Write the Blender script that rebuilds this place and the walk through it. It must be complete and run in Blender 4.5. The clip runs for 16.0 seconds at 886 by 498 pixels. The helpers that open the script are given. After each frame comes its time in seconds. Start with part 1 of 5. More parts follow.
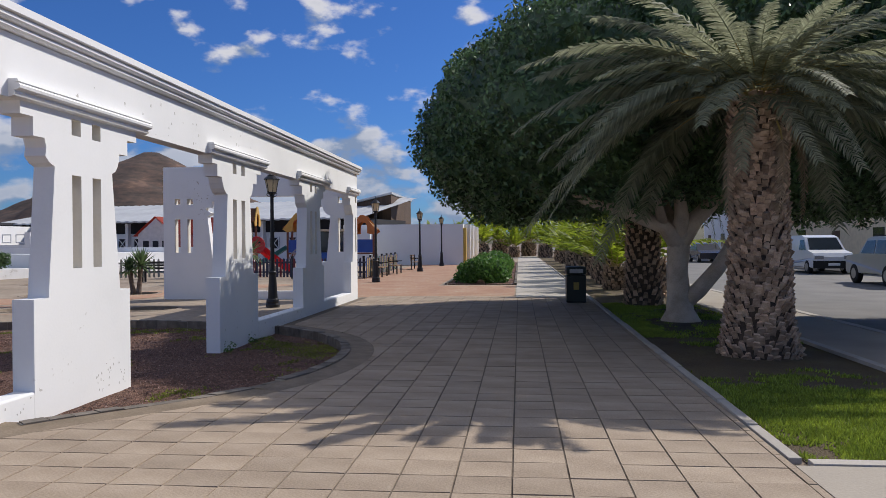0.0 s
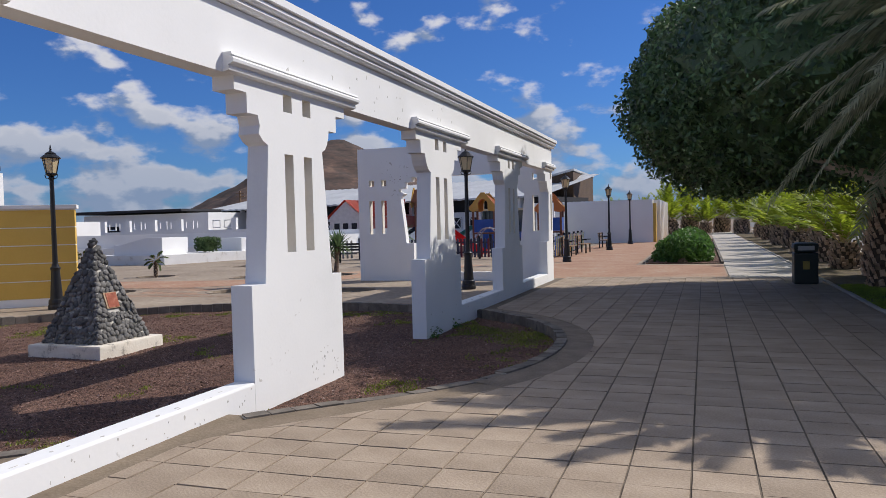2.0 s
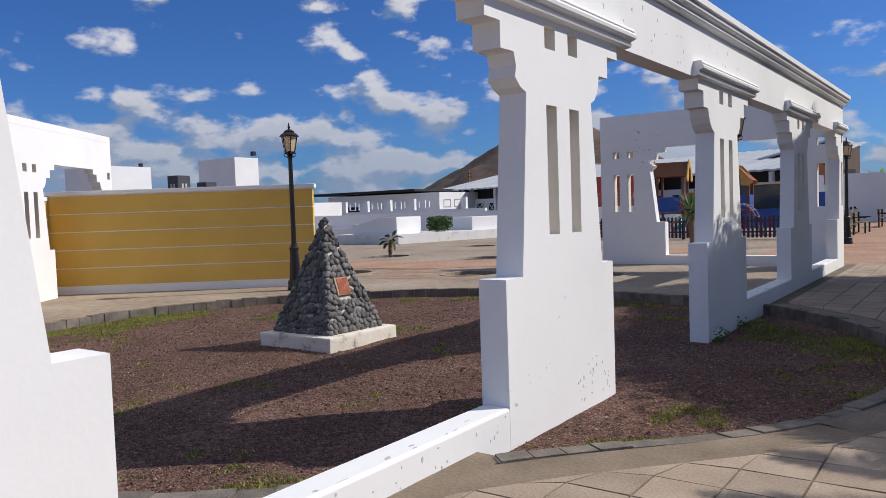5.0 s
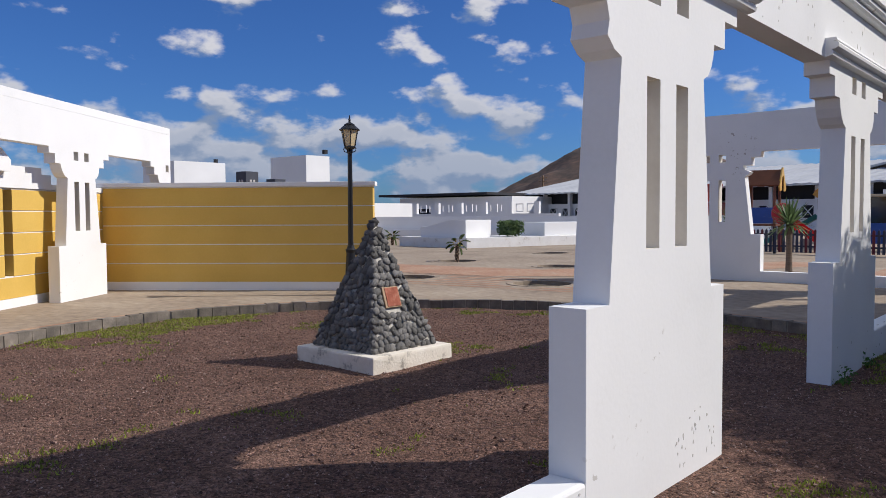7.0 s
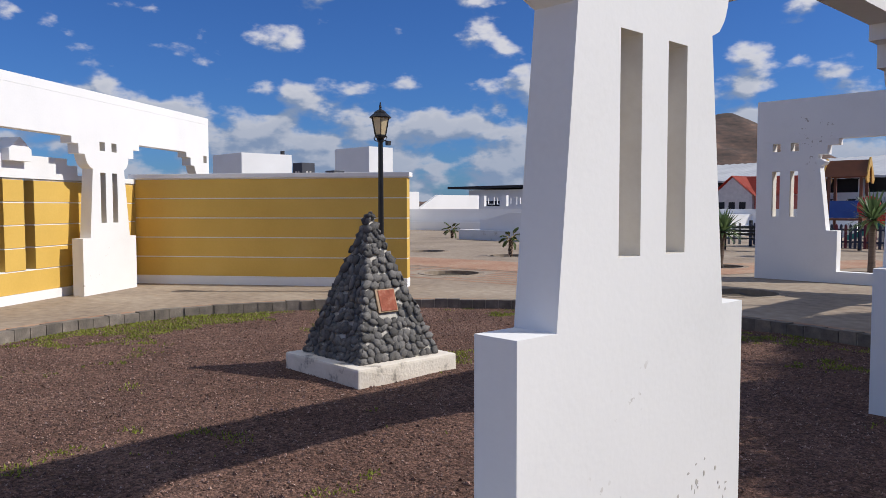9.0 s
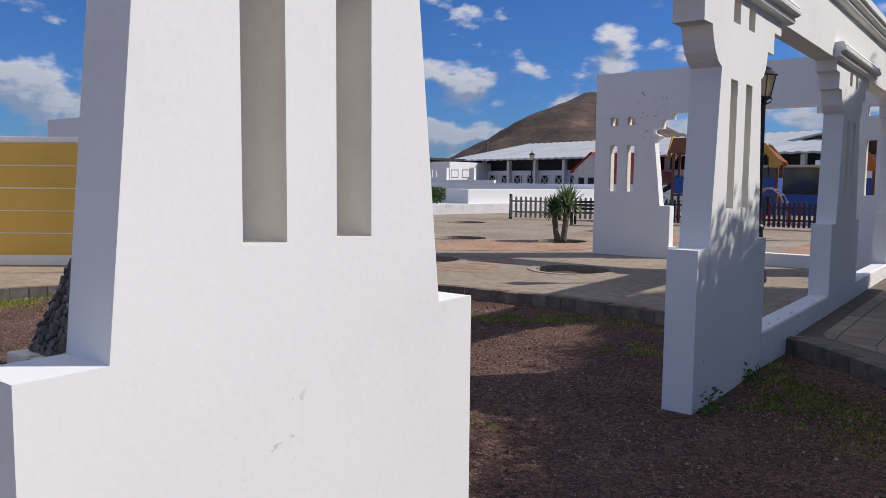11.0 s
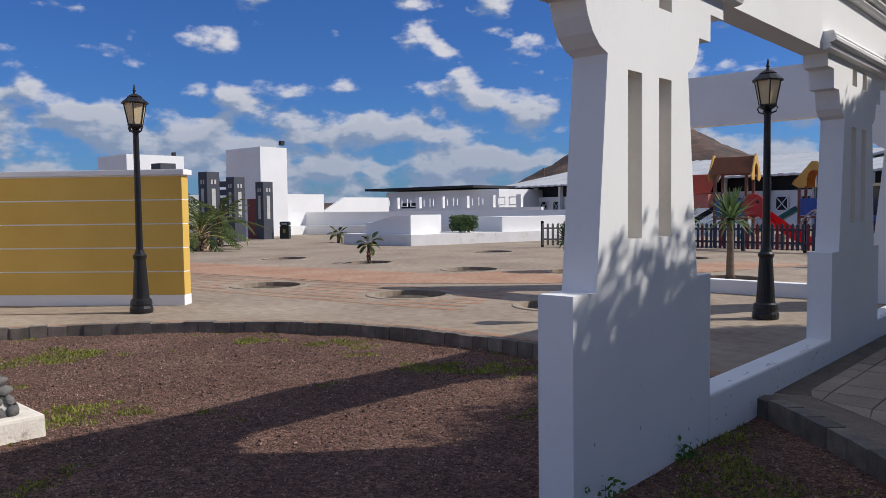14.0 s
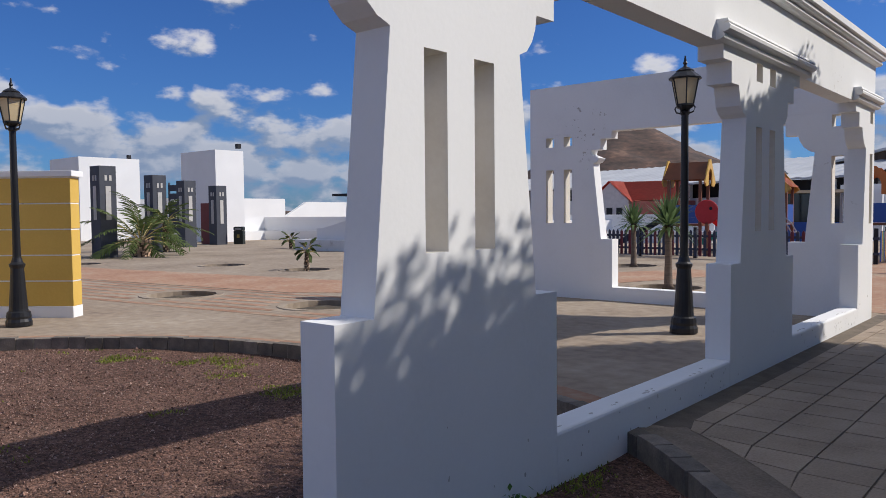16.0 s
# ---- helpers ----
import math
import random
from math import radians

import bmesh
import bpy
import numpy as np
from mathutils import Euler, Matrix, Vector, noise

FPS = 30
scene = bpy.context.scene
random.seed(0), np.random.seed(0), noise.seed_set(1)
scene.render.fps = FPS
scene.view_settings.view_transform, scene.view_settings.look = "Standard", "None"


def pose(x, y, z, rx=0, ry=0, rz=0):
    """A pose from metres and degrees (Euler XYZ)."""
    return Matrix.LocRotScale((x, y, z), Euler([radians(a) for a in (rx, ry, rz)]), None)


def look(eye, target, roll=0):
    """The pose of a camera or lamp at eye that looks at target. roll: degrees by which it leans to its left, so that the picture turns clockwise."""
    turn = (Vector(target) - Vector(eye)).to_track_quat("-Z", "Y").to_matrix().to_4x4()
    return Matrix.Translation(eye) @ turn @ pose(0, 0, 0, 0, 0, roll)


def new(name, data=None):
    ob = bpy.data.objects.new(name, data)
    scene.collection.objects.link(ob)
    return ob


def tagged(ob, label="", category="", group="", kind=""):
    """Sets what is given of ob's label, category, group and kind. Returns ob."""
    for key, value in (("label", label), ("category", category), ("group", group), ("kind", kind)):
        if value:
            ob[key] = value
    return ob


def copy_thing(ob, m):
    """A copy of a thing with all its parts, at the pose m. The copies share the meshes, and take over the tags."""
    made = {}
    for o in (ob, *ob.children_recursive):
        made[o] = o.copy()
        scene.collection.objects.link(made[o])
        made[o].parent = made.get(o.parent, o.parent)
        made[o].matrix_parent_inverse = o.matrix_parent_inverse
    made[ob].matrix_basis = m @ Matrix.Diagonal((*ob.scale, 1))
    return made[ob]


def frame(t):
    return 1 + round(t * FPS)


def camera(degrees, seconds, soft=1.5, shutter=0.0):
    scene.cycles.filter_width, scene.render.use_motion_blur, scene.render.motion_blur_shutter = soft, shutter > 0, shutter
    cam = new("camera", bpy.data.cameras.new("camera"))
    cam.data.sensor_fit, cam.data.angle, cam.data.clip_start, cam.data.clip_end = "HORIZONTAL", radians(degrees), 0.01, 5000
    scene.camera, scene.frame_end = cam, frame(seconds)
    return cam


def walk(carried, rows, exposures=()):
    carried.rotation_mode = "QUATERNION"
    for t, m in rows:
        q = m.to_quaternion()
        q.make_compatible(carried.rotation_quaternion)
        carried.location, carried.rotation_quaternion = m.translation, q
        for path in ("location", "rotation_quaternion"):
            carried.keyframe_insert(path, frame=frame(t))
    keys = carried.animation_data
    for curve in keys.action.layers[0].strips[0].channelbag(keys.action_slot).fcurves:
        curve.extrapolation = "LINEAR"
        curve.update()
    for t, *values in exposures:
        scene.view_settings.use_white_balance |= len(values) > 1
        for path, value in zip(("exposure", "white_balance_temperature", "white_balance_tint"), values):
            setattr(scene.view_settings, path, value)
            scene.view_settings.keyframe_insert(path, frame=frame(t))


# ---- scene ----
cam = camera(60.5, 16.0, 0.85)
PATH = [
    (0, (4.556, -8.512, 1.563), (4.356, -6.523, 1.546), -0.4),
    (0.5, (4.358, -8.149, 1.568), (4.065, -6.171, 1.542), -0.6),
    (1, (4.124, -7.847, 1.575), (3.711, -5.891, 1.533), -0.8),
    (1.5, (3.975, -7.781, 1.571), (3.45, -5.852, 1.517), -1.1),
    (2, (3.839, -7.641, 1.559), (3.188, -5.751, 1.494), -1.5),
    (2.5, (3.588, -7.342, 1.553), (2.808, -5.502, 1.474), -1.7),
    (3, (3.291, -7.041, 1.554), (2.391, -5.258, 1.462), -1.7),
    (3.5, (3.099, -6.818, 1.548), (2.098, -5.089, 1.449), -1.7),
    (4, (2.964, -6.598, 1.533), (1.883, -4.919, 1.431), -2.0),
    (6.5, (2.107, -5.374, 1.542), (0.844, -3.827, 1.446), -0.7),
    (7, (1.934, -5.056, 1.522), (0.616, -3.554, 1.432), -0.3),
    (7.5, (1.801, -4.697, 1.508), (0.402, -3.269, 1.43), -0.3),
    (8, (1.865, -4.439, 1.534), (0.381, -3.101, 1.453), -0.4),
    (10.5, (1.749, -2.838, 1.541), (0.44, -1.338, 1.348), 0.8),
    (11, (1.783, -2.515, 1.516), (0.569, -0.936, 1.337), 0.5),
    (11.5, (1.924, -2.179, 1.516), (0.762, -0.559, 1.352), -0.1),
    (12, (1.979, -1.886, 1.502), (0.846, -0.245, 1.355), -0.3),
    (12.5, (2.017, -1.59, 1.522), (0.866, 0.039, 1.386), -0.2),
    (13, (2.054, -1.268, 1.505), (0.839, 0.315, 1.384), -0.3),
    (13.5, (2.122, -0.951, 1.512), (0.835, 0.576, 1.399), -0.7),
    (14, (2.135, -0.634, 1.51), (0.787, 0.839, 1.405), -0.7),
    (14.5, (2.182, -0.443, 1.506), (0.781, 0.981, 1.409), -0.8),
    (15, (2.257, -0.041, 1.514), (0.839, 1.367, 1.421), -1.4),
    (15.5, (2.296, 0.325, 1.485), (0.934, 1.786, 1.395), -1.1),
    (16, (2.381, 0.616, 1.507), (1.077, 2.129, 1.415), -0.5),
]
walk(cam, [(t, look(eye, target, roll)) for t, eye, target, roll in PATH], [(0, 0.06, 6600, 13), (16, 0.06, 6600, 13)])
from mathutils.geometry import tessellate_polygon

# ---- world, sun, exposure ----
SUN_AZ = math.atan2(0.69, 0.72)      # direction towards the sun, from +x
SUN_EL = radians(40.5)
world = bpy.data.worlds.new("sky_world")
scene.world = world
world.use_nodes = True
wn, wl = world.node_tree.nodes, world.node_tree.links
wn.clear()


def wnode(kind, **kw):
    n = wn.new(kind)
    for k, v in kw.items():
        n.inputs[k].default_value = v
    return n


sky = wn.new("ShaderNodeTexSky")
sky.sky_type = "NISHITA"
sky.sun_disc = False
sky.sun_elevation = SUN_EL
sky.sun_rotation = math.pi / 2 - SUN_AZ
sky.air_density, sky.dust_density, sky.ozone_density = 1.0, 0.4, 2.5
coord = wn.new("ShaderNodeTexCoord")
sep = wn.new("ShaderNodeSeparateXYZ")
wl.new(coord.outputs["Generated"], sep.inputs[0])


def wmath(op, a, b=None, clamp=False):
    n = wn.new("ShaderNodeMath")
    n.operation = op
    n.use_clamp = clamp
    for i, v in enumerate((a, b)):
        if v is None:
            continue
        if isinstance(v, (int, float)):
            n.inputs[i].default_value = v
        else:
            wl.new(v, n.inputs[i])
    return n.outputs[0]


# heaped clouds: a broken bank low in the sky, single puffs above it, an unseen cover overhead added to brighten the
# shade
up = wmath("MAXIMUM", sep.outputs["Z"], 0.0)


def wnoise(scale, detail, rough, shift):
    m = wn.new("ShaderNodeMapping")
    m.inputs["Location"].default_value = shift
    m.inputs["Scale"].default_value = (1.0, 1.0, 1.9)
    wl.new(coord.outputs["Generated"], m.inputs[0])
    n = wnode("ShaderNodeTexNoise", Scale=scale, Detail=detail, Roughness=rough)
    wl.new(m.outputs[0], n.inputs["Vector"])
    return n.outputs["Fac"]


def wramp(value, lo, hi, out0, out1, smooth=True):
    n = wn.new("ShaderNodeMapRange")
    n.interpolation_type = "SMOOTHSTEP" if smooth else "LINEAR"
    wl.new(value, n.inputs["Value"])
    for k, v in (("From Min", lo), ("From Max", hi), ("To Min", out0), ("To Max", out1)):
        if isinstance(v, (int, float)):
            n.inputs[k].default_value = v
        else:
            wl.new(v, n.inputs[k])
    return n.outputs[0]


big = wnoise(13.0, 6, 0.5, (1.15, 0.2, 0.1))
above = wnoise(13.0, 6, 0.5, (1.158, 0.208, 0.131))
# how much noise it takes to make a cloud, by height
need = wmath("ADD", wmath("ADD", wramp(up, 0.09, 0.18, 0.39, 0.55), wramp(up, 0.25, 0.36, 0.0, 0.06)), wramp(up, 0.46, 0.75, 0.0, -0.26))
cover = wramp(big, need, wmath("ADD", need, 0.14), 0.0, 0.96)
relief = wmath("SUBTRACT", big, above)
lit = wramp(relief, -0.06, 0.085, 0.0, 1.0)
thick = wramp(big, need, wmath("ADD", need, 0.20), 1.0, 0.55)
cloud = wn.new("ShaderNodeMix")
cloud.data_type = "RGBA"
wl.new(wmath("MULTIPLY", wmath("MULTIPLY", lit, thick), wramp(up, 0.03, 0.22, 0.38, 0.95)), cloud.inputs["Factor"])
cloud.inputs["A"].default_value = (1.35, 1.85, 2.75, 1)
cloud.inputs["B"].default_value = (5.7, 5.6, 5.5, 1)
tint = wn.new("ShaderNodeMix")
tint.data_type, tint.blend_type = "RGBA", "MULTIPLY"
tint.inputs["Factor"].default_value = 1.0
wl.new(sky.outputs[0], tint.inputs["A"])
tint.inputs["B"].default_value = (0.150, 0.305, 0.58, 1)
mix = wn.new("ShaderNodeMix")
mix.data_type = "RGBA"
wl.new(cover, mix.inputs["Factor"])
wl.new(tint.outputs["Result"], mix.inputs["A"])
wl.new(cloud.outputs["Result"], mix.inputs["B"])
back = wnode("ShaderNodeBackground", Strength=0.152)
wl.new(mix.outputs["Result"], back.inputs["Color"])
wout = wn.new("ShaderNodeOutputWorld")
wl.new(back.outputs[0], wout.inputs[0])

lamp = bpy.data.lights.new("sun", "SUN")
lamp.energy, lamp.angle, lamp.color = 4.0, radians(0.5), (1.0, 0.97, 0.895)
sun = new("sun", lamp)
sun.matrix_world = look((40 * math.cos(SUN_AZ), 40 * math.sin(SUN_AZ), 40 * math.tan(SUN_EL)), (0, 0, 0))


# ---- materials ----
def material(name, rough=0.8, metal=0.0, spec=0.3):
    m = bpy.data.materials.new(name)
    m.use_nodes = True
    b = m.node_tree.nodes["Principled BSDF"]
    b.inputs["Roughness"].default_value = rough
    b.inputs["Metallic"].default_value = metal
    b.inputs["Specular IOR Level"].default_value = spec
    return m, m.node_tree.nodes, m.node_tree.links, b


def ramp(n, stops):
    r = n.new("ShaderNodeValToRGB")
    r.color_ramp.elements[0].position, r.color_ramp.elements[0].color = stops[0][0], (*stops[0][1], 1)
    r.color_ramp.elements[1].position, r.color_ramp.elements[1].color = stops[-1][0], (*stops[-1][1], 1)
    for p, c in stops[1:-1]:
        r.color_ramp.elements.new(p).color = (*c, 1)
    return r


def surface(name, stops, scale=3.0, detail=6.0, rough=0.8, bump=0.2, grain=60.0, spec=0.3, metal=0.0,
            stretch=(1, 1, 1), piece=0.0, island=0.0, fine=0.25, distance=0.01, through_light=0.0):
    """Colour from noise at two scales, with fine relief. piece, island: how far single pieces differ in brightness."""
    m, n, l, b = material(name, rough, metal, spec)
    c = n.new("ShaderNodeTexCoord")
    mp = n.new("ShaderNodeMapping")
    mp.inputs["Scale"].default_value = stretch
    l.new(c.outputs["Object"], mp.inputs[0])
    a = n.new("ShaderNodeTexNoise")
    a.inputs["Scale"].default_value, a.inputs["Detail"].default_value = scale, detail
    g = n.new("ShaderNodeTexNoise")
    g.inputs["Scale"].default_value, g.inputs["Detail"].default_value = grain, 4
    l.new(mp.outputs[0], a.inputs["Vector"]), l.new(mp.outputs[0], g.inputs["Vector"])
    s = n.new("ShaderNodeMix")
    s.inputs["Factor"].default_value = fine
    l.new(a.outputs["Fac"], s.inputs["A"]), l.new(g.outputs["Fac"], s.inputs["B"])
    r = ramp(n, stops)
    l.new(s.outputs["Result"], r.inputs[0])
    col = r.outputs[0]
    for amount, node, out in ((piece, "ShaderNodeObjectInfo", "Random"), (island, "ShaderNodeNewGeometry", "Random Per Island")):
        if amount:
            o = n.new(node)
            v = n.new("ShaderNodeMapRange")
            v.inputs["To Min"].default_value, v.inputs["To Max"].default_value = 1 - amount, 1 + amount
            l.new(o.outputs[out], v.inputs["Value"])
            h = n.new("ShaderNodeHueSaturation")
            l.new(v.outputs[0], h.inputs["Value"]), l.new(col, h.inputs["Color"])
            col = h.outputs[0]
    l.new(col, b.inputs["Base Color"])
    bp = n.new("ShaderNodeBump")
    bp.inputs["Strength"].default_value, bp.inputs["Distance"].default_value = bump, distance
    l.new(g.outputs["Fac"], bp.inputs["Height"])
    l.new(bp.outputs[0], b.inputs["Normal"])
    if through_light:
        tr = n.new("ShaderNodeBsdfTranslucent")
        mx = n.new("ShaderNodeMixShader")
        mx.inputs[0].default_value = through_light
        l.new(col, tr.inputs["Color"]), l.new(b.outputs[0], mx.inputs[1]), l.new(tr.outputs[0], mx.inputs[2])
        l.new(mx.outputs[0], n["Material Output"].inputs["Surface"])
    return m


def plain(name, col, rough=0.6, metal=0.0, spec=0.4, var=0.12, scale=4.0, bump=0.05):
    lo, hi = tuple(c * (1 - var) for c in col), tuple(min(1, c * (1 + var)) for c in col)
    return surface(name, [(0.3, lo), (0.7, hi)], scale, 5, rough, bump, 80, spec, metal)


WHITE = surface("white_limewash", [(0.25, (0.75, 0.75, 0.745)), (0.45, (0.80, 0.80, 0.795)), (0.8, (0.84, 0.84, 0.835))], 1.3, 8, 0.75, 0.08, 30, 0.25)


def flaking(m, under):
    """Sparse small spots where the paint has flaked off, in loose groups."""
    n, l = m.node_tree.nodes, m.node_tree.links
    b = n["Principled BSDF"]
    old = b.inputs["Base Color"].links[0].from_socket
    c = n.new("ShaderNodeTexCoord")
    masks = []
    for scale, lo, hi, detail, shift in ((0.8, 0.64, 0.70, 3, 4.0), (15.0, 0.635, 0.66, 6, 1.0)):
        mp = n.new("ShaderNodeMapping")
        mp.inputs["Location"].default_value = (shift, shift, shift)
        t = n.new("ShaderNodeTexNoise")
        t.inputs["Scale"].default_value, t.inputs["Detail"].default_value = scale, detail
        r = n.new("ShaderNodeMapRange")
        r.inputs["From Min"].default_value, r.inputs["From Max"].default_value = lo, hi
        l.new(c.outputs["Object"], mp.inputs[0]), l.new(mp.outputs[0], t.inputs["Vector"]), l.new(t.outputs["Fac"], r.inputs["Value"])
        masks.append(r.outputs[0])
    mul = n.new("ShaderNodeMath")
    mul.operation = "MULTIPLY"
    l.new(masks[0], mul.inputs[0]), l.new(masks[1], mul.inputs[1])
    mx = n.new("ShaderNodeMix")
    mx.data_type = "RGBA"
    l.new(mul.outputs[0], mx.inputs["Factor"]), l.new(old, mx.inputs["A"])
    mx.inputs["B"].default_value = (*under, 1)
    l.new(mx.outputs["Result"], b.inputs["Base Color"])


flaking(WHITE, (0.45, 0.42, 0.38))
# beige for the inner faces of the slits and square holes
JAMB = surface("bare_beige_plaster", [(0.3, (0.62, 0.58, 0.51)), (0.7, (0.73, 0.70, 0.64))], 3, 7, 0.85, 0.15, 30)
WHITE_FAR = plain("white_wall_paint", (0.80, 0.80, 0.79), 0.8, var=0.05, scale=0.6)
YELLOW = surface("ochre_wall_paint", [(0.3, (0.61, 0.39, 0.085)), (0.6, (0.69, 0.455, 0.11)), (0.8, (0.72, 0.49, 0.14))], 0.9, 7, 0.8, 0.2, 30)
TILE = surface("concrete_paving_tile", [(0.3, (0.235, 0.18, 0.13)), (0.5, (0.325, 0.255, 0.19)), (0.75, (0.42, 0.34, 0.26))], 2.2, 9, 0.85, 0.5, 55, piece=0.10, island=0.09, fine=0.45)
JOINT = surface("dark_joint_mortar", [(0.3, (0.11, 0.088, 0.068)), (0.7, (0.19, 0.155, 0.12))], 6, 6, 0.95, 0.4, 70)
PLAZA = surface("worn_plaza_stone", [(0.28, (0.17, 0.13, 0.095)), (0.45, (0.28, 0.22, 0.165)), (0.6, (0.355, 0.29, 0.22)), (0.78, (0.48, 0.41, 0.33))], 0.55, 10, 0.9, 0.6, 6, fine=0.45, distance=0.02)
RED_BAND = surface("red_brick_paving", [(0.3, (0.27, 0.145, 0.09)), (0.5, (0.37, 0.215, 0.14)), (0.62, (0.39, 0.285, 0.20)), (0.8, (0.46, 0.37, 0.28))], 0.9, 10, 0.9, 0.5, 8, fine=0.5, piece=0.12, island=0.12, distance=0.02)
CINDER = surface("red_black_volcanic_cinder", [(0.25, (0.055, 0.029, 0.022)), (0.5, (0.135, 0.072, 0.052)), (0.75, (0.27, 0.165, 0.125))], 1.2, 8, 0.95, 0.55, 85, fine=0.6, distance=0.03)
def pebbled(m, scales, spread, relief):
    """Grains that differ in brightness, with their own relief, at each of the scales."""
    n, l = m.node_tree.nodes, m.node_tree.links
    b = n["Principled BSDF"]
    c = n.new("ShaderNodeTexCoord")
    normal = b.inputs["Normal"].links[0].from_socket
    for s in scales:
        vo = n.new("ShaderNodeTexVoronoi")
        vo.inputs["Scale"].default_value = s
        l.new(c.outputs["Object"], vo.inputs["Vector"])
        sp = n.new("ShaderNodeSeparateColor")
        l.new(vo.outputs["Color"], sp.inputs[0])
        v = n.new("ShaderNodeMapRange")
        v.inputs["To Min"].default_value, v.inputs["To Max"].default_value = 1 - spread, 1 + spread
        l.new(sp.outputs[0], v.inputs["Value"])
        h = n.new("ShaderNodeHueSaturation")
        old = b.inputs["Base Color"].links[0].from_socket
        l.new(v.outputs[0], h.inputs["Value"]), l.new(old, h.inputs["Color"]), l.new(h.outputs[0], b.inputs["Base Color"])
        bp = n.new("ShaderNodeBump")
        bp.invert = True
        bp.inputs["Strength"].default_value, bp.inputs["Distance"].default_value = relief, 0.6 / s
        l.new(vo.outputs["Distance"], bp.inputs["Height"]), l.new(normal, bp.inputs["Normal"])
        normal = bp.outputs[0]
    l.new(normal, b.inputs["Normal"])


pebbled(CINDER, (34, 75), 0.42, 0.8)
BASALT = surface("basalt_kerb_stone", [(0.3, (0.11, 0.098, 0.085)), (0.6, (0.21, 0.18, 0.15)), (0.8, (0.36, 0.315, 0.27))], 7, 8, 0.9, 0.6, 60, piece=0.2)
EARTH = surface("ground_earth", [(0.3, (0.16, 0.12, 0.09)), (0.7, (0.27, 0.21, 0.16))], 0.2, 9, 0.95, 0.4, 20)
GRASS_SOIL = surface("lawn_soil", [(0.3, (0.075, 0.052, 0.035)), (0.55, (0.12, 0.09, 0.05)), (0.78, (0.17, 0.17, 0.05))], 1.6, 8, 0.95, 0.9, 60, fine=0.4, distance=0.03)
IRON = plain("black_painted_iron", (0.018, 0.018, 0.02), 0.38, 0.3, 0.5, 0.3)
MOUNTAIN = surface("volcanic_mountain_slope", [(0.34, (0.045, 0.037, 0.033)), (0.48, (0.085, 0.062, 0.052)), (0.58, (0.125, 0.08, 0.062)), (0.7, (0.20, 0.125, 0.09))], 0.02, 12, 0.95, 0.0, 0.10, fine=0.45, stretch=(1, 1, 2.5))
ASPHALT = surface("grey_asphalt", [(0.3, (0.13, 0.125, 0.12)), (0.7, (0.20, 0.19, 0.18))], 0.8, 8, 0.9, 0.3, 60)
SAND = surface("trodden_sandy_dirt", [(0.3, (0.15, 0.115, 0.08)), (0.55, (0.23, 0.18, 0.13)), (0.8, (0.32, 0.255, 0.19))], 3, 9, 0.95, 0.5, 40, fine=0.4)
SIDEWALK = surface("pale_sidewalk", [(0.3, (0.30, 0.26, 0.21)), (0.7, (0.42, 0.37, 0.31))], 0.8, 8, 0.9, 0.3, 40)


# ---- mesh helpers ----
def link(name, bm, mat, parent=None, smooth=False):
    me = bpy.data.meshes.new(name)
    bmesh.ops.recalc_face_normals(bm, faces=bm.faces)
    bm.to_mesh(me)
    bm.free()
    for m in (mat if isinstance(mat, (list, tuple)) else (mat,)):
        me.materials.append(m)
    if smooth:
        for p in me.polygons:
            p.use_smooth = True
    ob = new(name, me)
    ob.parent = parent
    return ob


def part(name, bm, mat, parent, label="", smooth=False):
    return tagged(link(name, bm, mat, parent, smooth), label)


def thing(name, label, category, at=(0, 0, 0), turn=0.0, group="", kind=""):
    ob = new(name)
    ob.empty_display_size = 0.2
    ob.matrix_basis = pose(*at, 0, 0, turn)
    return tagged(ob, label, category, group, kind)


def box(bm, x0, x1, y0, y1, z0, z1, bevel=0.0, m=None):
    r = bmesh.ops.create_cube(bm, size=1.0, matrix=Matrix.LocRotScale(((x0 + x1) / 2, (y0 + y1) / 2, (z0 + z1) / 2), None, (abs(x1 - x0), abs(y1 - y0), abs(z1 - z0))))
    v = r["verts"]
    if bevel:
        e = list({e for q in v for e in q.link_edges})
        v = [q for f in bmesh.ops.bevel(bm, geom=e, offset=bevel, segments=2, affect="EDGES", profile=0.7)["faces"] for q in f.verts]
        v = list(set(v))
    if m is not None:
        seen = set(v)
        for q in list(v):
            for f in q.link_faces:
                seen.update(f.verts)
        bmesh.ops.transform(bm, matrix=m, verts=list(seen))
    return bm


def boxed(x0, x1, y0, y1, z0, z1, bevel=0.0):
    return box(bmesh.new(), x0, x1, y0, y1, z0, z1, bevel)


def plate(bm, loops, depth, axis="x", at=0.0):
    """A slab with holes: the first loop is the outline, the others holes; it runs from at to at - depth along the axis."""
    def put(a, h, d):
        return (at - d, a, h) if axis == "x" else (a, at - d, h)
    flat = [p for lp in loops for p in lp]
    front = [bm.verts.new(put(a, h, 0)) for a, h in flat]
    rear = [bm.verts.new(put(a, h, depth)) for a, h in flat]
    for t in tessellate_polygon([[Vector((a, h, 0)) for a, h in lp] for lp in loops]):
        try:
            bm.faces.new([front[i] for i in t]), bm.faces.new([rear[i] for i in reversed(t)])
        except ValueError:
            pass
    k = 0
    for lp in loops:
        for i in range(len(lp)):
            a, b = k + i, k + (i + 1) % len(lp)
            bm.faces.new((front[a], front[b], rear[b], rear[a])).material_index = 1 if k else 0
        k += len(lp)
    return bm


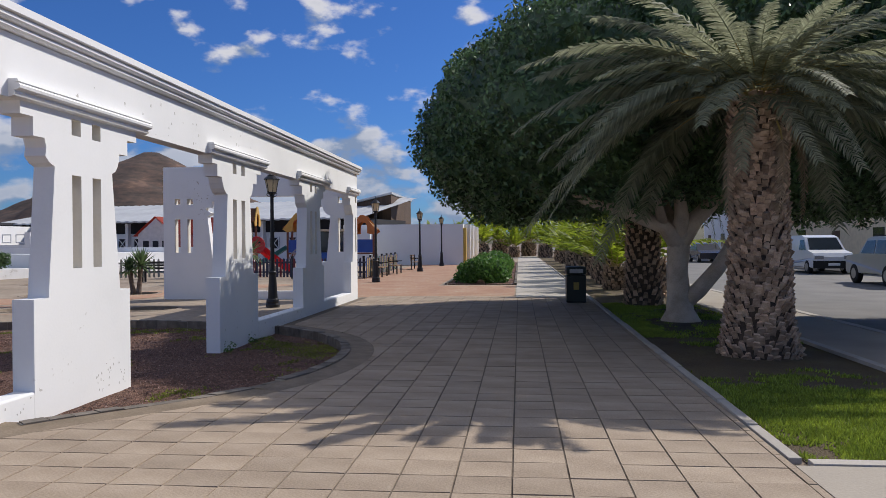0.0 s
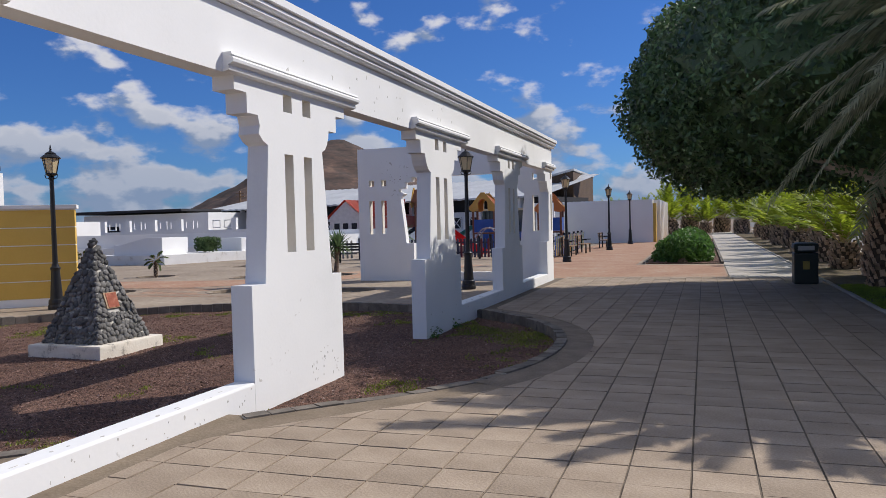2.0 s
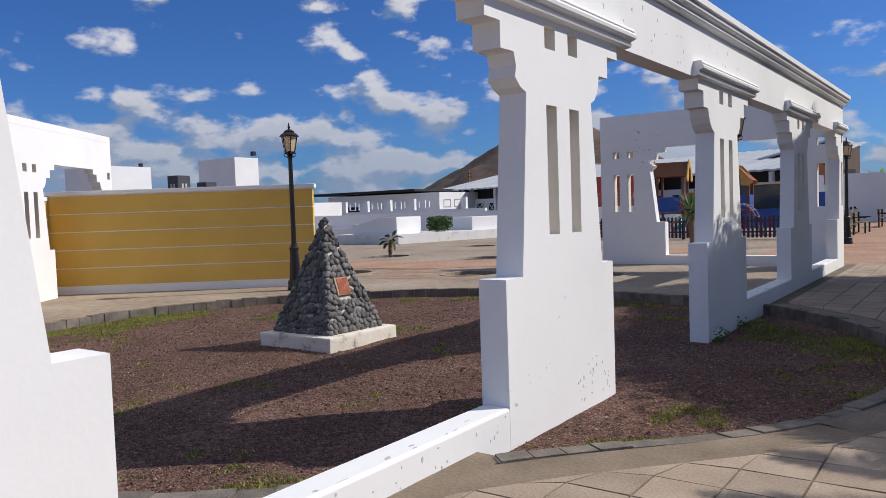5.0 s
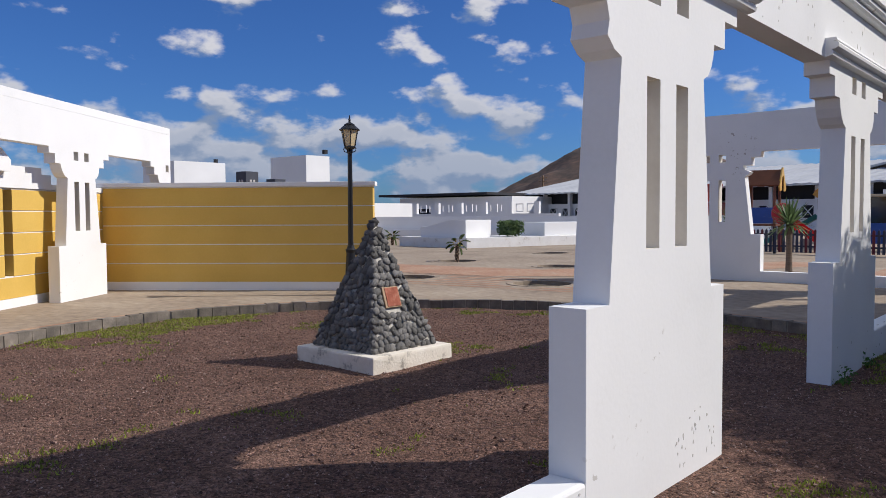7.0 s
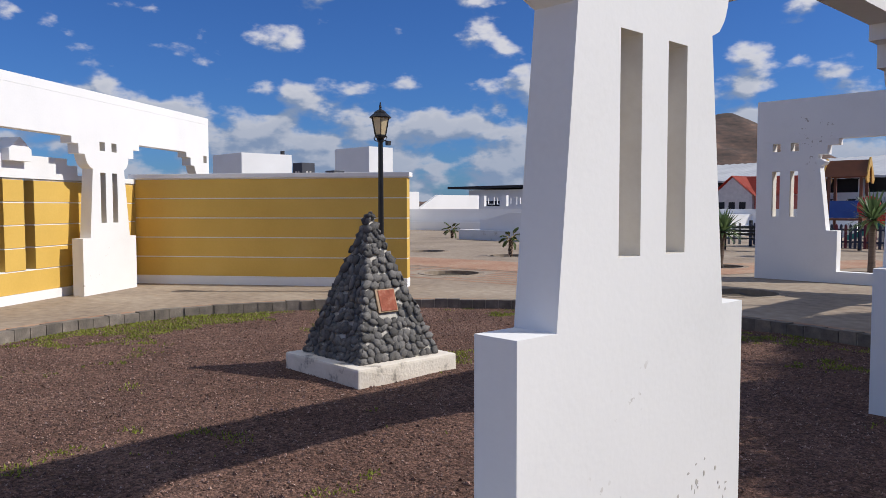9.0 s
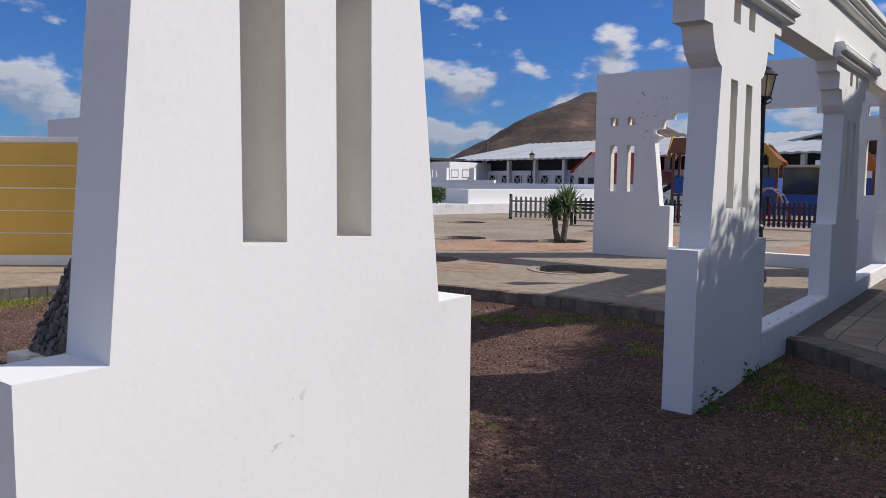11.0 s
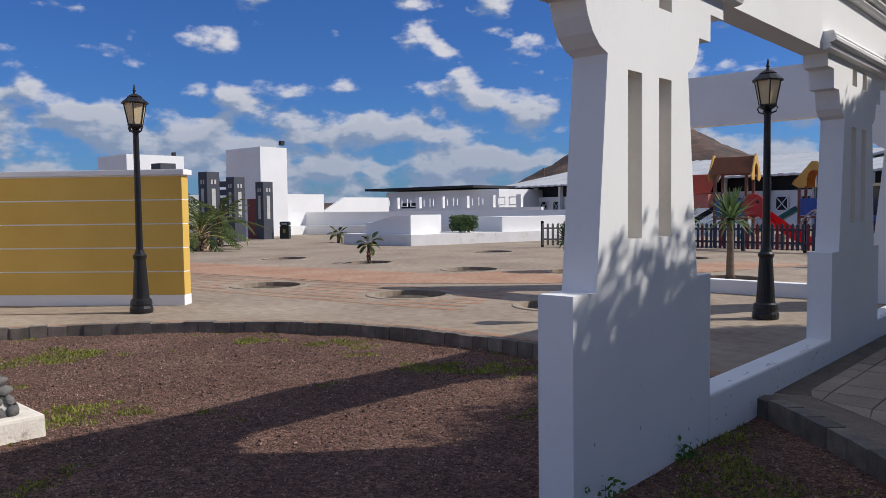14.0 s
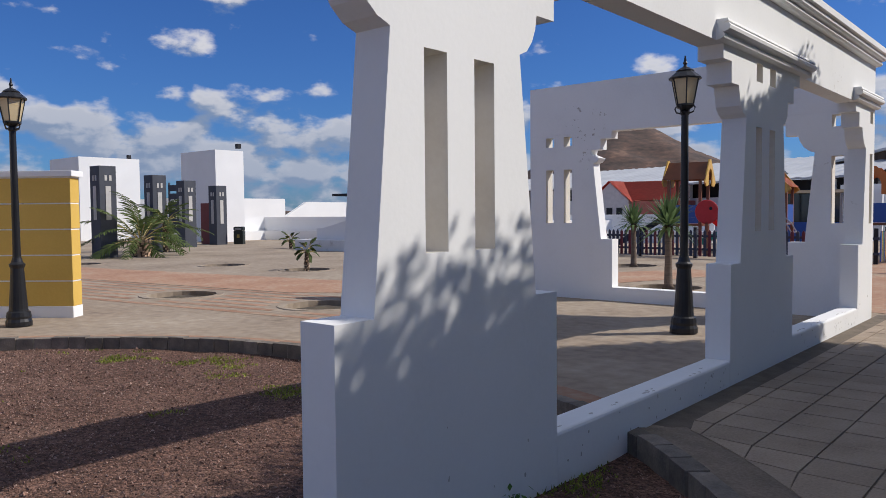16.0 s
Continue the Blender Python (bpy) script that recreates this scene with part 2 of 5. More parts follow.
def lathe(bm, rows, sides=16, m=None, cap=True):
    """A round body from rows of (radius, z)."""
    m = m or Matrix()
    rings = [[bm.verts.new(m @ Vector((r * math.cos(2 * math.pi * i / sides), r * math.sin(2 * math.pi * i / sides), z))) for i in range(sides)] for r, z in rows]
    for a, b in zip(rings, rings[1:]):
        for i in range(sides):
            bm.faces.new((a[i], a[(i + 1) % sides], b[(i + 1) % sides], b[i]))
    if cap:
        bm.faces.new(rings[0][::-1]), bm.faces.new(rings[-1])
    return bm


def tube(bm, pts, radii, sides=8):
    """A tapered bent tube through the points."""
    pts = [Vector(p) for p in pts]
    rings = []
    for i, p in enumerate(pts):
        d = (pts[min(i + 1, len(pts) - 1)] - pts[max(i - 1, 0)]).normalized()
        s = d.cross(Vector((0.31, 0.17, 0.93)) if abs(d.z) < 0.95 else Vector((1, 0, 0))).normalized()
        u = d.cross(s)
        r = radii[i] if isinstance(radii, (list, tuple)) else radii
        rings.append([bm.verts.new(p + (s * math.cos(2 * math.pi * k / sides) + u * math.sin(2 * math.pi * k / sides)) * r) for k in range(sides)])
    for a, b in zip(rings, rings[1:]):
        for k in range(sides):
            bm.faces.new((a[k], a[(k + 1) % sides], b[(k + 1) % sides], b[k]))
    bm.faces.new(rings[0][::-1]), bm.faces.new(rings[-1])
    return bm


def mould(bm, profile, y0, y1, m=None):
    """A moulding: a profile of (x, z) drawn along y."""
    m = m or Matrix()
    ends = [[bm.verts.new(m @ Vector((x, y, z))) for x, z in profile] for y in (y0, y1)]
    n = len(profile)
    for i in range(n):
        bm.faces.new((ends[0][i], ends[0][(i + 1) % n], ends[1][(i + 1) % n], ends[1][i]))
    bm.faces.new(ends[0][::-1]), bm.faces.new(ends[1])
    return bm


# ---- ground ----
WELLS = ((-11.0, 8.4), (-7.45, 8.95), (-10.2, 13.9), (-18.0, 13.9), (-14.3, 14.15), (-14.6, 20.3), (-7.7, 14.8), (-4.13, 15.1), (-7.6, 20.5), (-22.5, 11.5), (-28.0, 17.6), (-17.0, 7.5), (-4.45, 9.3))


def well_loop(x, y, r=0.70):
    return [(x + r * math.cos(i * math.pi / 12), y + r * math.sin(i * math.pi / 12)) for i in range(24)]


BED = (-3.65, 1.05, 5.6)             # round flower bed: centre and radius


def bed_r(q):
    """The bed's radius towards the angle q: it is flattened a little beside the first pier."""
    d = math.degrees(math.atan2(math.sin(q), math.cos(q)))
    return BED[2] + 0.30 * math.exp(-((d - 19) / 34) ** 2) - 0.47 * math.exp(-((d + 38) / 18) ** 2) - 0.48 * math.exp(-((d - 113) / 48) ** 4)


def bed_edge(n=72, more=0.0):
    return [(BED[0] + (bed_r(i * 2 * math.pi / n) + more) * math.cos(i * 2 * math.pi / n), BED[1] + (bed_r(i * 2 * math.pi / n) + more) * math.sin(i * 2 * math.pi / n)) for i in range(n)]


bm = bmesh.new()
hole = bed_edge()
outer = [(-2500, -2500), (2500, -2500), (2500, 2500), (-2500, 2500)]
loops = [outer, hole] + [well_loop(*w) for w in WELLS]
vs = [bm.verts.new((x, y, -0.03)) for lp in loops for x, y in lp]
for t in tessellate_polygon([[Vector((x, y, 0)) for x, y in lp] for lp in loops]):
    bm.faces.new([vs[i] for i in t])
tagged(link("ground", bm, EARTH), "wide flat stretch of dusty brown earth", "ground", kind="structure")


def ringed(name, z, outline, mat, label, category):
    """A sheet with the round bed cut out of it."""
    bm = bmesh.new()
    cut = bed_edge()
    loops = [outline, cut] + [well_loop(*w) for w in WELLS]
    vs = [bm.verts.new((x, y, z)) for lp in loops for x, y in lp]
    for t in tessellate_polygon([[Vector((x, y, 0)) for x, y in lp] for lp in loops]):
        bm.faces.new([vs[i] for i in t])
    return tagged(link(name, bm, mat), label, category, kind="structure")


PATH_W = 6.45                        # right edge of the paved walk
ringed("pavement", -0.012, [(-62, -30), (PATH_W, -30), (PATH_W, 75), (-62, 75)], PLAZA, "worn concrete plaza paving with faded red bands", "paving")

# ---- arcade ----
STEP, T = 4.37, 0.22
RIGHT = [(0.865, -0.18), (0.865, 1.05), (0.65, 1.05), (0.50, 2.36), (0.57, 2.39), (0.62, 2.45), (0.65, 2.52), (0.665, 2.60), (0.84, 2.60), (0.84, 2.78), (1.05, 2.78), (1.05, 2.90)]
LEFT = [(0.84, -0.18), (0.84, 1.05), (0.61, 1.05), (0.49, 2.34), (0.57, 2.37), (0.64, 2.43), (0.69, 2.51), (0.72, 2.60), (0.89, 2.60), (0.89, 2.78), (1.08, 2.78), (1.08, 2.90)]


def holes(c, sides=(-1, 1)):
    out = []
    for s in sides:
        a, b = c + s * 0.105, c + s * 0.27
        lo, hi = min(a, b), max(a, b)
        out.append([(lo, 1.325), (hi, 1.325), (hi, 2.28), (lo, 2.28)])
        out.append([(lo, 2.69), (hi, 2.69), (hi, 2.86), (lo, 2.86)])
    return out


def pier_bm(c, left=True, right=True, edge=None, axis="x", at=0.0, wide=(0.0, 0.0)):
    """A pier about the line c; where a side is missing, the pier ends straight at edge. wide: how much stouter its two flanks are."""
    r = [(c + a + (wide[1] if h < 2.5 else 0.0), h) for a, h in RIGHT] if right else [(edge, -0.18), (edge, 2.90)]
    l = [(c - a - (wide[0] if h < 2.5 else 0.0), h) for a, h in LEFT] if left else [(edge, -0.18), (edge, 2.90)]
    return plate(bmesh.new(), [r + l[::-1]] + holes(c, (-1,) if edge == c else (-1, 1)), T, axis, at)


CAP = [(-0.02, 2.90), (0.03, 2.905), (0.06, 2.915), (0.07, 2.94), (0.055, 2.96), (0.085, 2.965), (0.11, 2.98), (0.115, 3.005), (0.10, 3.025), (0.06, 3.03), (0.10, 3.04), (0.09, 3.065), (-0.02, 3.065)]
CORNICE = [(-0.25, 3.49), (0.0, 3.49), (0.05, 3.495), (0.075, 3.515), (0.07, 3.54), (0.05, 3.55), (0.10, 3.56), (0.12, 3.58), (0.12, 3.61), (0.09, 3.615), (0.15, 3.63), (0.15, 3.70), (-0.25, 3.70)]


def arcade(name, label, at, turn, centres, start, e, low=(), moulded=True):
    """centres: the middle line of each whole pier and how much stouter its flanks are; half a pier ends it at e."""
    a = thing(name, label, "arcade", at, turn)
    for c, wide in centres:
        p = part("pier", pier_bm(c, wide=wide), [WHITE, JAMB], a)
        if moulded:
            part("capital_moulding", mould(bmesh.new(), CAP, c - 1.24, c + 1.24), WHITE, p, "rolled white plaster moulding")
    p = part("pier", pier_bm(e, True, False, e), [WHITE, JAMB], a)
    if moulded:
        part("capital_moulding", mould(bmesh.new(), CAP, e - 1.24, e + 0.05), WHITE, p, "rolled white plaster moulding")
    beam = part("beam", boxed(-T, 0, start, e, 2.90, 3.48 if moulded else 3.62), WHITE, a)
    if moulded:
        part("cornice", mould(bmesh.new(), CORNICE, start, e + 0.06), WHITE, beam, "weathered white stepped plaster cornice")
    else:
        part("coping", boxed(-T - 0.002, 0.002, start, e + 0.002, 3.622, 3.78), WHITE, beam)
    for y0, y1, h in low:
        part("low_wall", mould(bmesh.new(), [(-T, -0.14), (-T, h - 0.02), (-T + 0.015, h), (-0.02, h), (-0.006, h - 0.006), (0.0, h - 0.02), (0.0, -0.14)], y0, y1), WHITE, a, "low white plinth wall with chipped paint")
    return a


END = 12.6
arcade("street_arcade", "white plastered arcade of tapered piers under a moulded beam", (0, 0, 0), 0,
       [(-5.48, (0.03, 0.0)), (-0.87, (0.07, 0.0)), (3.525, (0.0, 0.0)), (8.04, (0.03, 0.02))], -7.9, END,
       [(-9.6, -6.36, 0.18), (-4.611, -1.784, 0.18), (4.394, 7.166, 0.215), (8.929, END - 0.842, 0.215)])

# arcade across the far end of the bed
a = thing("cross_arcade", "white plastered arch wall with stepped opening and slit holes", "arcade", (0, 0, 0))
XB = -5.6
YB = END - 0.002
part("pier", pier_bm(XB + 0.61, False, True, XB, "y", YB, (0.0, 0.2)), [WHITE, JAMB], a)
part("pier", pier_bm(-T - 0.003, True, False, -T - 0.003, "y", YB), [WHITE, JAMB], a)
part("beam", boxed(XB, -T - 0.003, YB - T, YB, 2.902, 3.77), WHITE, a)
part("low_wall", boxed(XB + 1.677, -T - 0.845, YB - T, YB, -0.1, 0.22), WHITE, a)

# ---- yellow boundary walls and the third arcade ----
L_AT, L_TURN = (-13.05, 1.87), 37.0
arcade("entrance_arcade", "white plastered arcade standing before a yellow wall", (*L_AT, 0), L_TURN,
       [(-STEP - 0.865, (0.0, 0.0)), (-0.865, (0.0, 0.0))], -STEP - 3.2, 3.2, [], moulded=False).scale = (0.95, 0.95, 0.95)


def yellow_wall(name, length, at, turn, label):
    w = thing(name, label, "boundary wall", at, turn)
    part("plinth", boxed(0, length, -0.14, 0.14, -0.05, 0.16, 0.01), WHITE, w, "white painted plinth")
    z, n = 0.163, 5
    h = (2.12 - z) / n
    for i in range(n):
        part("panel", boxed(0.004, length - 0.004, -0.125, 0.125, z + i * h, z + (i + 1) * h - 0.022), YELLOW, w)
        part("groove_band", boxed(0.01, length - 0.01, -0.117, 0.117, z + (i + 1) * h - 0.021, z + (i + 1) * h - 0.001), WHITE, w, "thin white joint line")
    part("coping", boxed(-0.03, length + 0.05, -0.17, 0.17, 2.121, 2.21, 0.012), WHITE, w, "white painted coping")
    return w


YW0, YW1 = Vector((-13.95, 2.2)), Vector((-9.42, 5.74))
yellow_wall("yellow_wall", (YW1 - YW0).length, (*YW0, 0), math.degrees(math.atan2(YW1.y - YW0.y, YW1.x - YW0.x)), "long ochre yellow garden wall with white joint lines")

# ---- round bed ----
bm = bmesh.new()
N, M = 72, 22
rows = [[None] * N for _ in range(M + 1)]
for j in range(M + 1):
    for i in range(N):
        r = bed_r(2 * math.pi * i / N) * j / M
        x, y = BED[0] + r * math.cos(2 * math.pi * i / N), BED[1] + r * math.sin(2 * math.pi * i / N)
        k = 1 - (j / M) ** 2
        z = -0.115 + 0.025 * k * k + 0.025 * noise.noise(Vector((x * 1.3, y * 1.3, 0)))
        rows[j][i] = bm.verts.new((x, y, z))
for j in range(M):
    for i in range(N):
        bm.faces.new((rows[j][i], rows[j][(i + 1) % N], rows[j + 1][(i + 1) % N], rows[j + 1][i]))
tagged(link("bed_soil", bm, CINDER, smooth=True), "dark red volcanic cinder filling the round bed", "soil", kind="structure")
kerb = thing("bed_kerb", "ring of dark basalt kerb stones round the bed", "kerb", (BED[0], BED[1], 0), kind="structure")


def arc_block(q0, q1, d0, d1, z0, z1):
    """A stone between two angles, from d0 to d1 beyond the bed's edge."""
    bm = bmesh.new()
    v = []
    for q in (q0, (q0 + q1) / 2, q1):
        for d in (d0, d1):
            for z in (z0, z1):
                r = bed_r(q) + d
                v.append(bm.verts.new((r * math.cos(q), r * math.sin(q), z)))
    for o in (0, 4):
        bm.faces.new((v[o + 1], v[o + 3], v[o + 7], v[o + 5])), bm.faces.new((v[o], v[o + 4], v[o + 6], v[o + 2]))
        bm.faces.new((v[o + 2], v[o + 6], v[o + 7], v[o + 3])), bm.faces.new((v[o], v[o + 1], v[o + 5], v[o + 4]))
    bm.faces.new((v[0], v[2], v[3], v[1])), bm.faces.new((v[8], v[9], v[11], v[10]))
    return bm


NK = 150
CONCRETE_JOINT = surface("weathered_joint_mortar", [(0.3, (0.26, 0.23, 0.19)), (0.7, (0.46, 0.42, 0.36))], 9, 6, 0.95, 0.4, 50)
dirt, mortar = bmesh.new(), bmesh.new()
for i in range(NK):
    q0, q1 = 2 * math.pi * i / NK + 0.001, 2 * math.pi * (i + 1) / NK - 0.001
    x, y = (BED[k] + bed_r(q0) * f(q0) for k, f in ((0, math.cos), (1, math.sin)))
    if abs(x + T / 2) < 0.28:
        continue
    dz, dr = random.uniform(-0.010, 0.010), random.uniform(-0.010, 0.010)
    if -64 < math.degrees(q0 if q0 < math.pi else q0 - 2 * math.pi) < -14:
        dz -= 0.024
    me = arc_block(q0 - 0.0025, q0 + 0.0005, -0.115, 0.0, -0.17, 0.018 + min(dz, 0.0))
    tmp = bpy.data.meshes.new("joint")
    me.to_mesh(tmp), me.free()
    mortar.from_mesh(tmp)
    part("kerb_stone", arc_block(q0, q1, -0.13 + dr, 0.005, -0.17, 0.03 + dz), BASALT, kerb)
    if x > 0.12 and not -58 < math.degrees(q0 if q0 < math.pi else q0 - 2 * math.pi) < -17:
        for k in range(3):
            a, d = 2 * math.pi * (i + k / 3) / NK, 2 * math.pi * (i + (k + 1) / 3) / NK
            for d0, d1, z0, z1 in ((0.0, 0.16, 0.012, 0.002), (0.16, 0.37, 0.002, -0.006)):
                dirt.faces.new([dirt.verts.new(((bed_r(w) + e) * math.cos(w), (bed_r(w) + e) * math.sin(w), h + 0.006 * noise.noise(Vector((9 * math.cos(w) * 3, 9 * math.sin(w) * 3, e * 8))))) for w, e, h in ((a, d0, z0), (a, d1, z1), (d, d1, z1), (d, d0, z0))])

part("mortar", mortar, CONCRETE_JOINT, kerb, "pale mortar joints")
part("dirt", dirt, surface("dark_washed_dirt", [(0.3, (0.14, 0.11, 0.083)), (0.55, (0.235, 0.187, 0.142)), (0.8, (0.34, 0.28, 0.215))], 4, 9, 0.95, 0.6, 50, fine=0.45), kerb, "sandy dirt washed against the kerb")

# ---- street lamps ----
GLASS = plain("cream_lamp_glass", (0.62, 0.50, 0.30), 0.35, var=0.1)


def street_lamp(at, label):
    l = thing("street_lamp", label, "street lamp", at, group="plaza street lamps")
    part("base", lathe(bmesh.new(), [(0.17, 0), (0.17, 0.06), (0.155, 0.10), (0.16, 0.13), (0.15, 0.19), (0.125, 0.21), (0.12, 0.24), (0.085, 0.80), (0.10, 0.83), (0.105, 0.86), (0.075, 0.89), (0.06, 0.95)], 18), IRON, l, smooth=False)
    part("pole", lathe(bmesh.new(), [(0.055, 0.95), (0.052, 1.05), (0.043, 2.70), (0.058, 2.715), (0.058, 2.75), (0.04, 2.77)], 14), IRON, l)
    b = bmesh.new()
    for k in range(4):
        q = k * math.pi / 2
        c, s = math.cos(q), math.sin(q)
        tube(b, [(0.04 * c, 0.04 * s, 2.72), (0.11 * c, 0.11 * s, 2.74), (0.13 * c, 0.13 * s, 2.79), (0.10 * c, 0.10 * s, 2.83)], 0.010, 6)
    part("scroll_bracket", b, IRON, l)
    lantern = part("lantern", lathe(bmesh.new(), [(0.05, 2.765), (0.11, 2.80), (0.118, 2.815), (0.118, 2.835), (0.105, 2.84)], 6), IRON, l)
    pane = lathe(bmesh.new(), [(0.105, 2.84), (0.165, 3.14)], 6)
    part("glass", pane, GLASS, lantern, "cream frosted lantern glass")
    b = bmesh.new()
    for k in range(6):
        q = k * math.pi / 3
        tube(b, [(0.108 * math.cos(q), 0.108 * math.sin(q), 2.835), (0.17 * math.cos(q), 0.17 * math.sin(q), 3.145)], 0.009, 5)
    part("lantern_frame", b, IRON, lantern)
    part("lantern_roof", lathe(bmesh.new(), [(0.195, 3.14), (0.20, 3.155), (0.15, 3.20), (0.105, 3.235), (0.11, 3.245), (0.06, 3.28), (0.025, 3.295), (0.018, 3.32), (0.028, 3.34), (0.018, 3.36), (0.008, 3.43)], 12), IRON, lantern)
    return l


first = street_lamp((-1.52, 9.75, 0), "black cast iron street lamp with cream lantern glass")
for x, y in ((-9.03, 4.75), (-1.15, 21.4), (-0.83, 32.5), (-0.62, 42.0), (-8.2, 36.0), (-22.6, 38.1)):
    copy_thing(first, pose(x, y, 0, 0, 0, random.uniform(0, 60)))

# ---- mountain ----
bm = bmesh.new()
bmesh.ops.create_grid(bm, x_segments=110, y_segments=70, size=1.0)
for v in bm.verts:
    x, y = v.co.x * 560, v.co.y * 320
    r = math.hypot(x, y * 1.0)
    z = 143 - 0.52 * max(0.0, r - 8) if r < 235 else 25 * math.exp(-(r - 235) / 110)
    if x < 0:
        z = max(z, (26 - 0.03 * abs(x + 150)) * max(0, 1 - abs(y) / 240))
    if x < 0:
        z += 12 * min(1.0, -x / 110) * max(0.0, 1 - r / 400)
    z += 7 * noise.fractal(Vector((x, y, 0)) * 0.016, 0.8, 2.1, 5) * min(1, r / 60)
    v.co = (x, y, z - 4)
mtn = link("mountain", bm, MOUNTAIN, smooth=True)
mtn.matrix_basis = pose(-0.4493 * 1200, 0.8934 * 1200, 0, 0, 0, 26)
tagged(mtn, "bare brown volcanic cone far beyond the village", "mountain", kind="structure")


# ---- more materials ----
BARK = surface("palm_leaf_bases", [(0.3, (0.22, 0.14, 0.09)), (0.5, (0.46, 0.325, 0.225)), (0.75, (0.66, 0.52, 0.39))], 9, 6, 0.9, 0.6, 50, island=0.4)
TRUNK_CORE = surface("dark_trunk_fibre", [(0.3, (0.05, 0.035, 0.026)), (0.7, (0.12, 0.085, 0.06))], 14, 6, 0.95, 0.6, 50)
FIG_BARK = surface("pale_fig_bark", [(0.3, (0.36, 0.28, 0.20)), (0.55, (0.58, 0.48, 0.37)), (0.8, (0.72, 0.62, 0.50))], 3, 8, 0.9, 0.5, 40)
LEAF = surface("dark_fig_leaves", [(0.3, (0.048, 0.095, 0.038)), (0.7, (0.14, 0.23, 0.085))], 1.2, 4, 0.38, 0.1, 30, spec=0.5, island=0.6, through_light=0.2)
FROND = surface("grey_green_palm_leaves", [(0.3, (0.18, 0.20, 0.12)), (0.7, (0.38, 0.39, 0.26))], 1.5, 4, 0.65, 0.1, 30, spec=0.15, island=0.35, through_light=0.5)
FROND_YOUNG = surface("fresh_palm_leaves", [(0.3, (0.12, 0.19, 0.015)), (0.7, (0.36, 0.43, 0.04))], 1.5, 4, 0.55, 0.1, 30, spec=0.2, island=0.45, through_light=0.5)
FROND_DARK = surface("dark_palm_leaves", [(0.3, (0.055, 0.085, 0.025)), (0.7, (0.13, 0.17, 0.055))], 1.5, 4, 0.6, 0.1, 30, spec=0.15, island=0.3, through_light=0.35)
RACHIS = plain("palm_stem", (0.36, 0.27, 0.09), 0.6)
GRASS = surface("lawn_blades", [(0.3, (0.16, 0.22, 0.03)), (0.7, (0.34, 0.42, 0.055))], 2.0, 5, 0.6, 0.0, 30, island=0.4, through_light=0.3)
HEDGE = surface("hedge_leaves", [(0.3, (0.05, 0.12, 0.025)), (0.7, (0.12, 0.24, 0.05))], 2, 4, 0.5, 0.1, 30, island=0.4, through_light=0.4)
AGAVE = surface("sword_leaves", [(0.3, (0.07, 0.12, 0.05)), (0.7, (0.15, 0.22, 0.09))], 2, 4, 0.5, 0.1, 30, island=0.3, through_light=0.4)
MORTAR = surface("pale_mortar", [(0.3, (0.42, 0.40, 0.36)), (0.7, (0.62, 0.59, 0.54))], 8, 6, 0.95, 0.6, 50)
COBBLE = surface("basalt_cobble", [(0.3, (0.085, 0.083, 0.085)), (0.6, (0.175, 0.168, 0.16)), (0.85, (0.30, 0.29, 0.27))], 14, 7, 0.85, 0.6, 60, piece=0.4)
PLAQUE = surface("terracotta_plaque", [(0.3, (0.20, 0.06, 0.035)), (0.5, (0.34, 0.10, 0.06)), (0.75, (0.46, 0.23, 0.16))], 16, 8, 0.8, 0.4, 40)
SLATE = plain("dark_grey_blue_cladding", (0.055, 0.06, 0.075), 0.6)
MAROON = plain("dark_red_panel", (0.19, 0.035, 0.03), 0.6)
ROOF_GREY = surface("pale_sheet_roof", [(0.3, (0.42, 0.43, 0.44)), (0.7, (0.58, 0.59, 0.59))], 0.4, 6, 0.5, 0.1, 3)
# one near-black for dark parts and for the hall's painted roof shade
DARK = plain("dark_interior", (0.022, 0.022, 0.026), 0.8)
ROOF_RED = plain("red_roof_sheet", (0.50, 0.09, 0.06), 0.7)
BROWN = surface("rusty_brown_cladding", [(0.3, (0.07, 0.045, 0.03)), (0.7, (0.14, 0.09, 0.06))], 1.2, 6, 0.8, 0.3, 10, stretch=(6, 6, 0.5))
WOOD = surface("weathered_wood", [(0.3, (0.16, 0.10, 0.06)), (0.7, (0.30, 0.20, 0.12))], 3, 6, 0.8, 0.3, 30, stretch=(1, 1, 6), piece=0.15)
CREAM = plain("cream_facade", (0.62, 0.52, 0.36), 0.85)
CONCRETE = surface("pale_concrete", [(0.3, (0.34, 0.31, 0.27)), (0.7, (0.50, 0.46, 0.41))], 2, 7, 0.9, 0.4, 40, piece=0.1)
P_BLUE, P_RED, P_YEL, P_GRN, P_ORG, P_BRN = (plain("play_" + n, c, 0.4) for n, c in (
    ("blue", (0.03, 0.10, 0.38)), ("red", (0.50, 0.025, 0.03)), ("yellow", (0.62, 0.36, 0.08)), ("teal", (0.05, 0.25, 0.24)), ("orange", (0.55, 0.17, 0.04)), ("brown", (0.20, 0.075, 0.04))))
CAR_WHITE = plain("white_car_paint", (0.72, 0.73, 0.74), 0.25, spec=0.6, var=0.03)
CAR_SILVER = plain("silver_car_paint", (0.40, 0.41, 0.42), 0.3, 0.4, var=0.03)
CAR_DARK = plain("dark_car_paint", (0.03, 0.03, 0.04), 0.25, spec=0.6)
TYRE = plain("tyre_rubber", (0.02, 0.02, 0.02), 0.85)
CAR_GLASS = plain("tinted_car_glass", (0.03, 0.04, 0.045), 0.08, spec=0.8)
METAL = plain("grey_metal", (0.35, 0.35, 0.36), 0.35, 0.8)


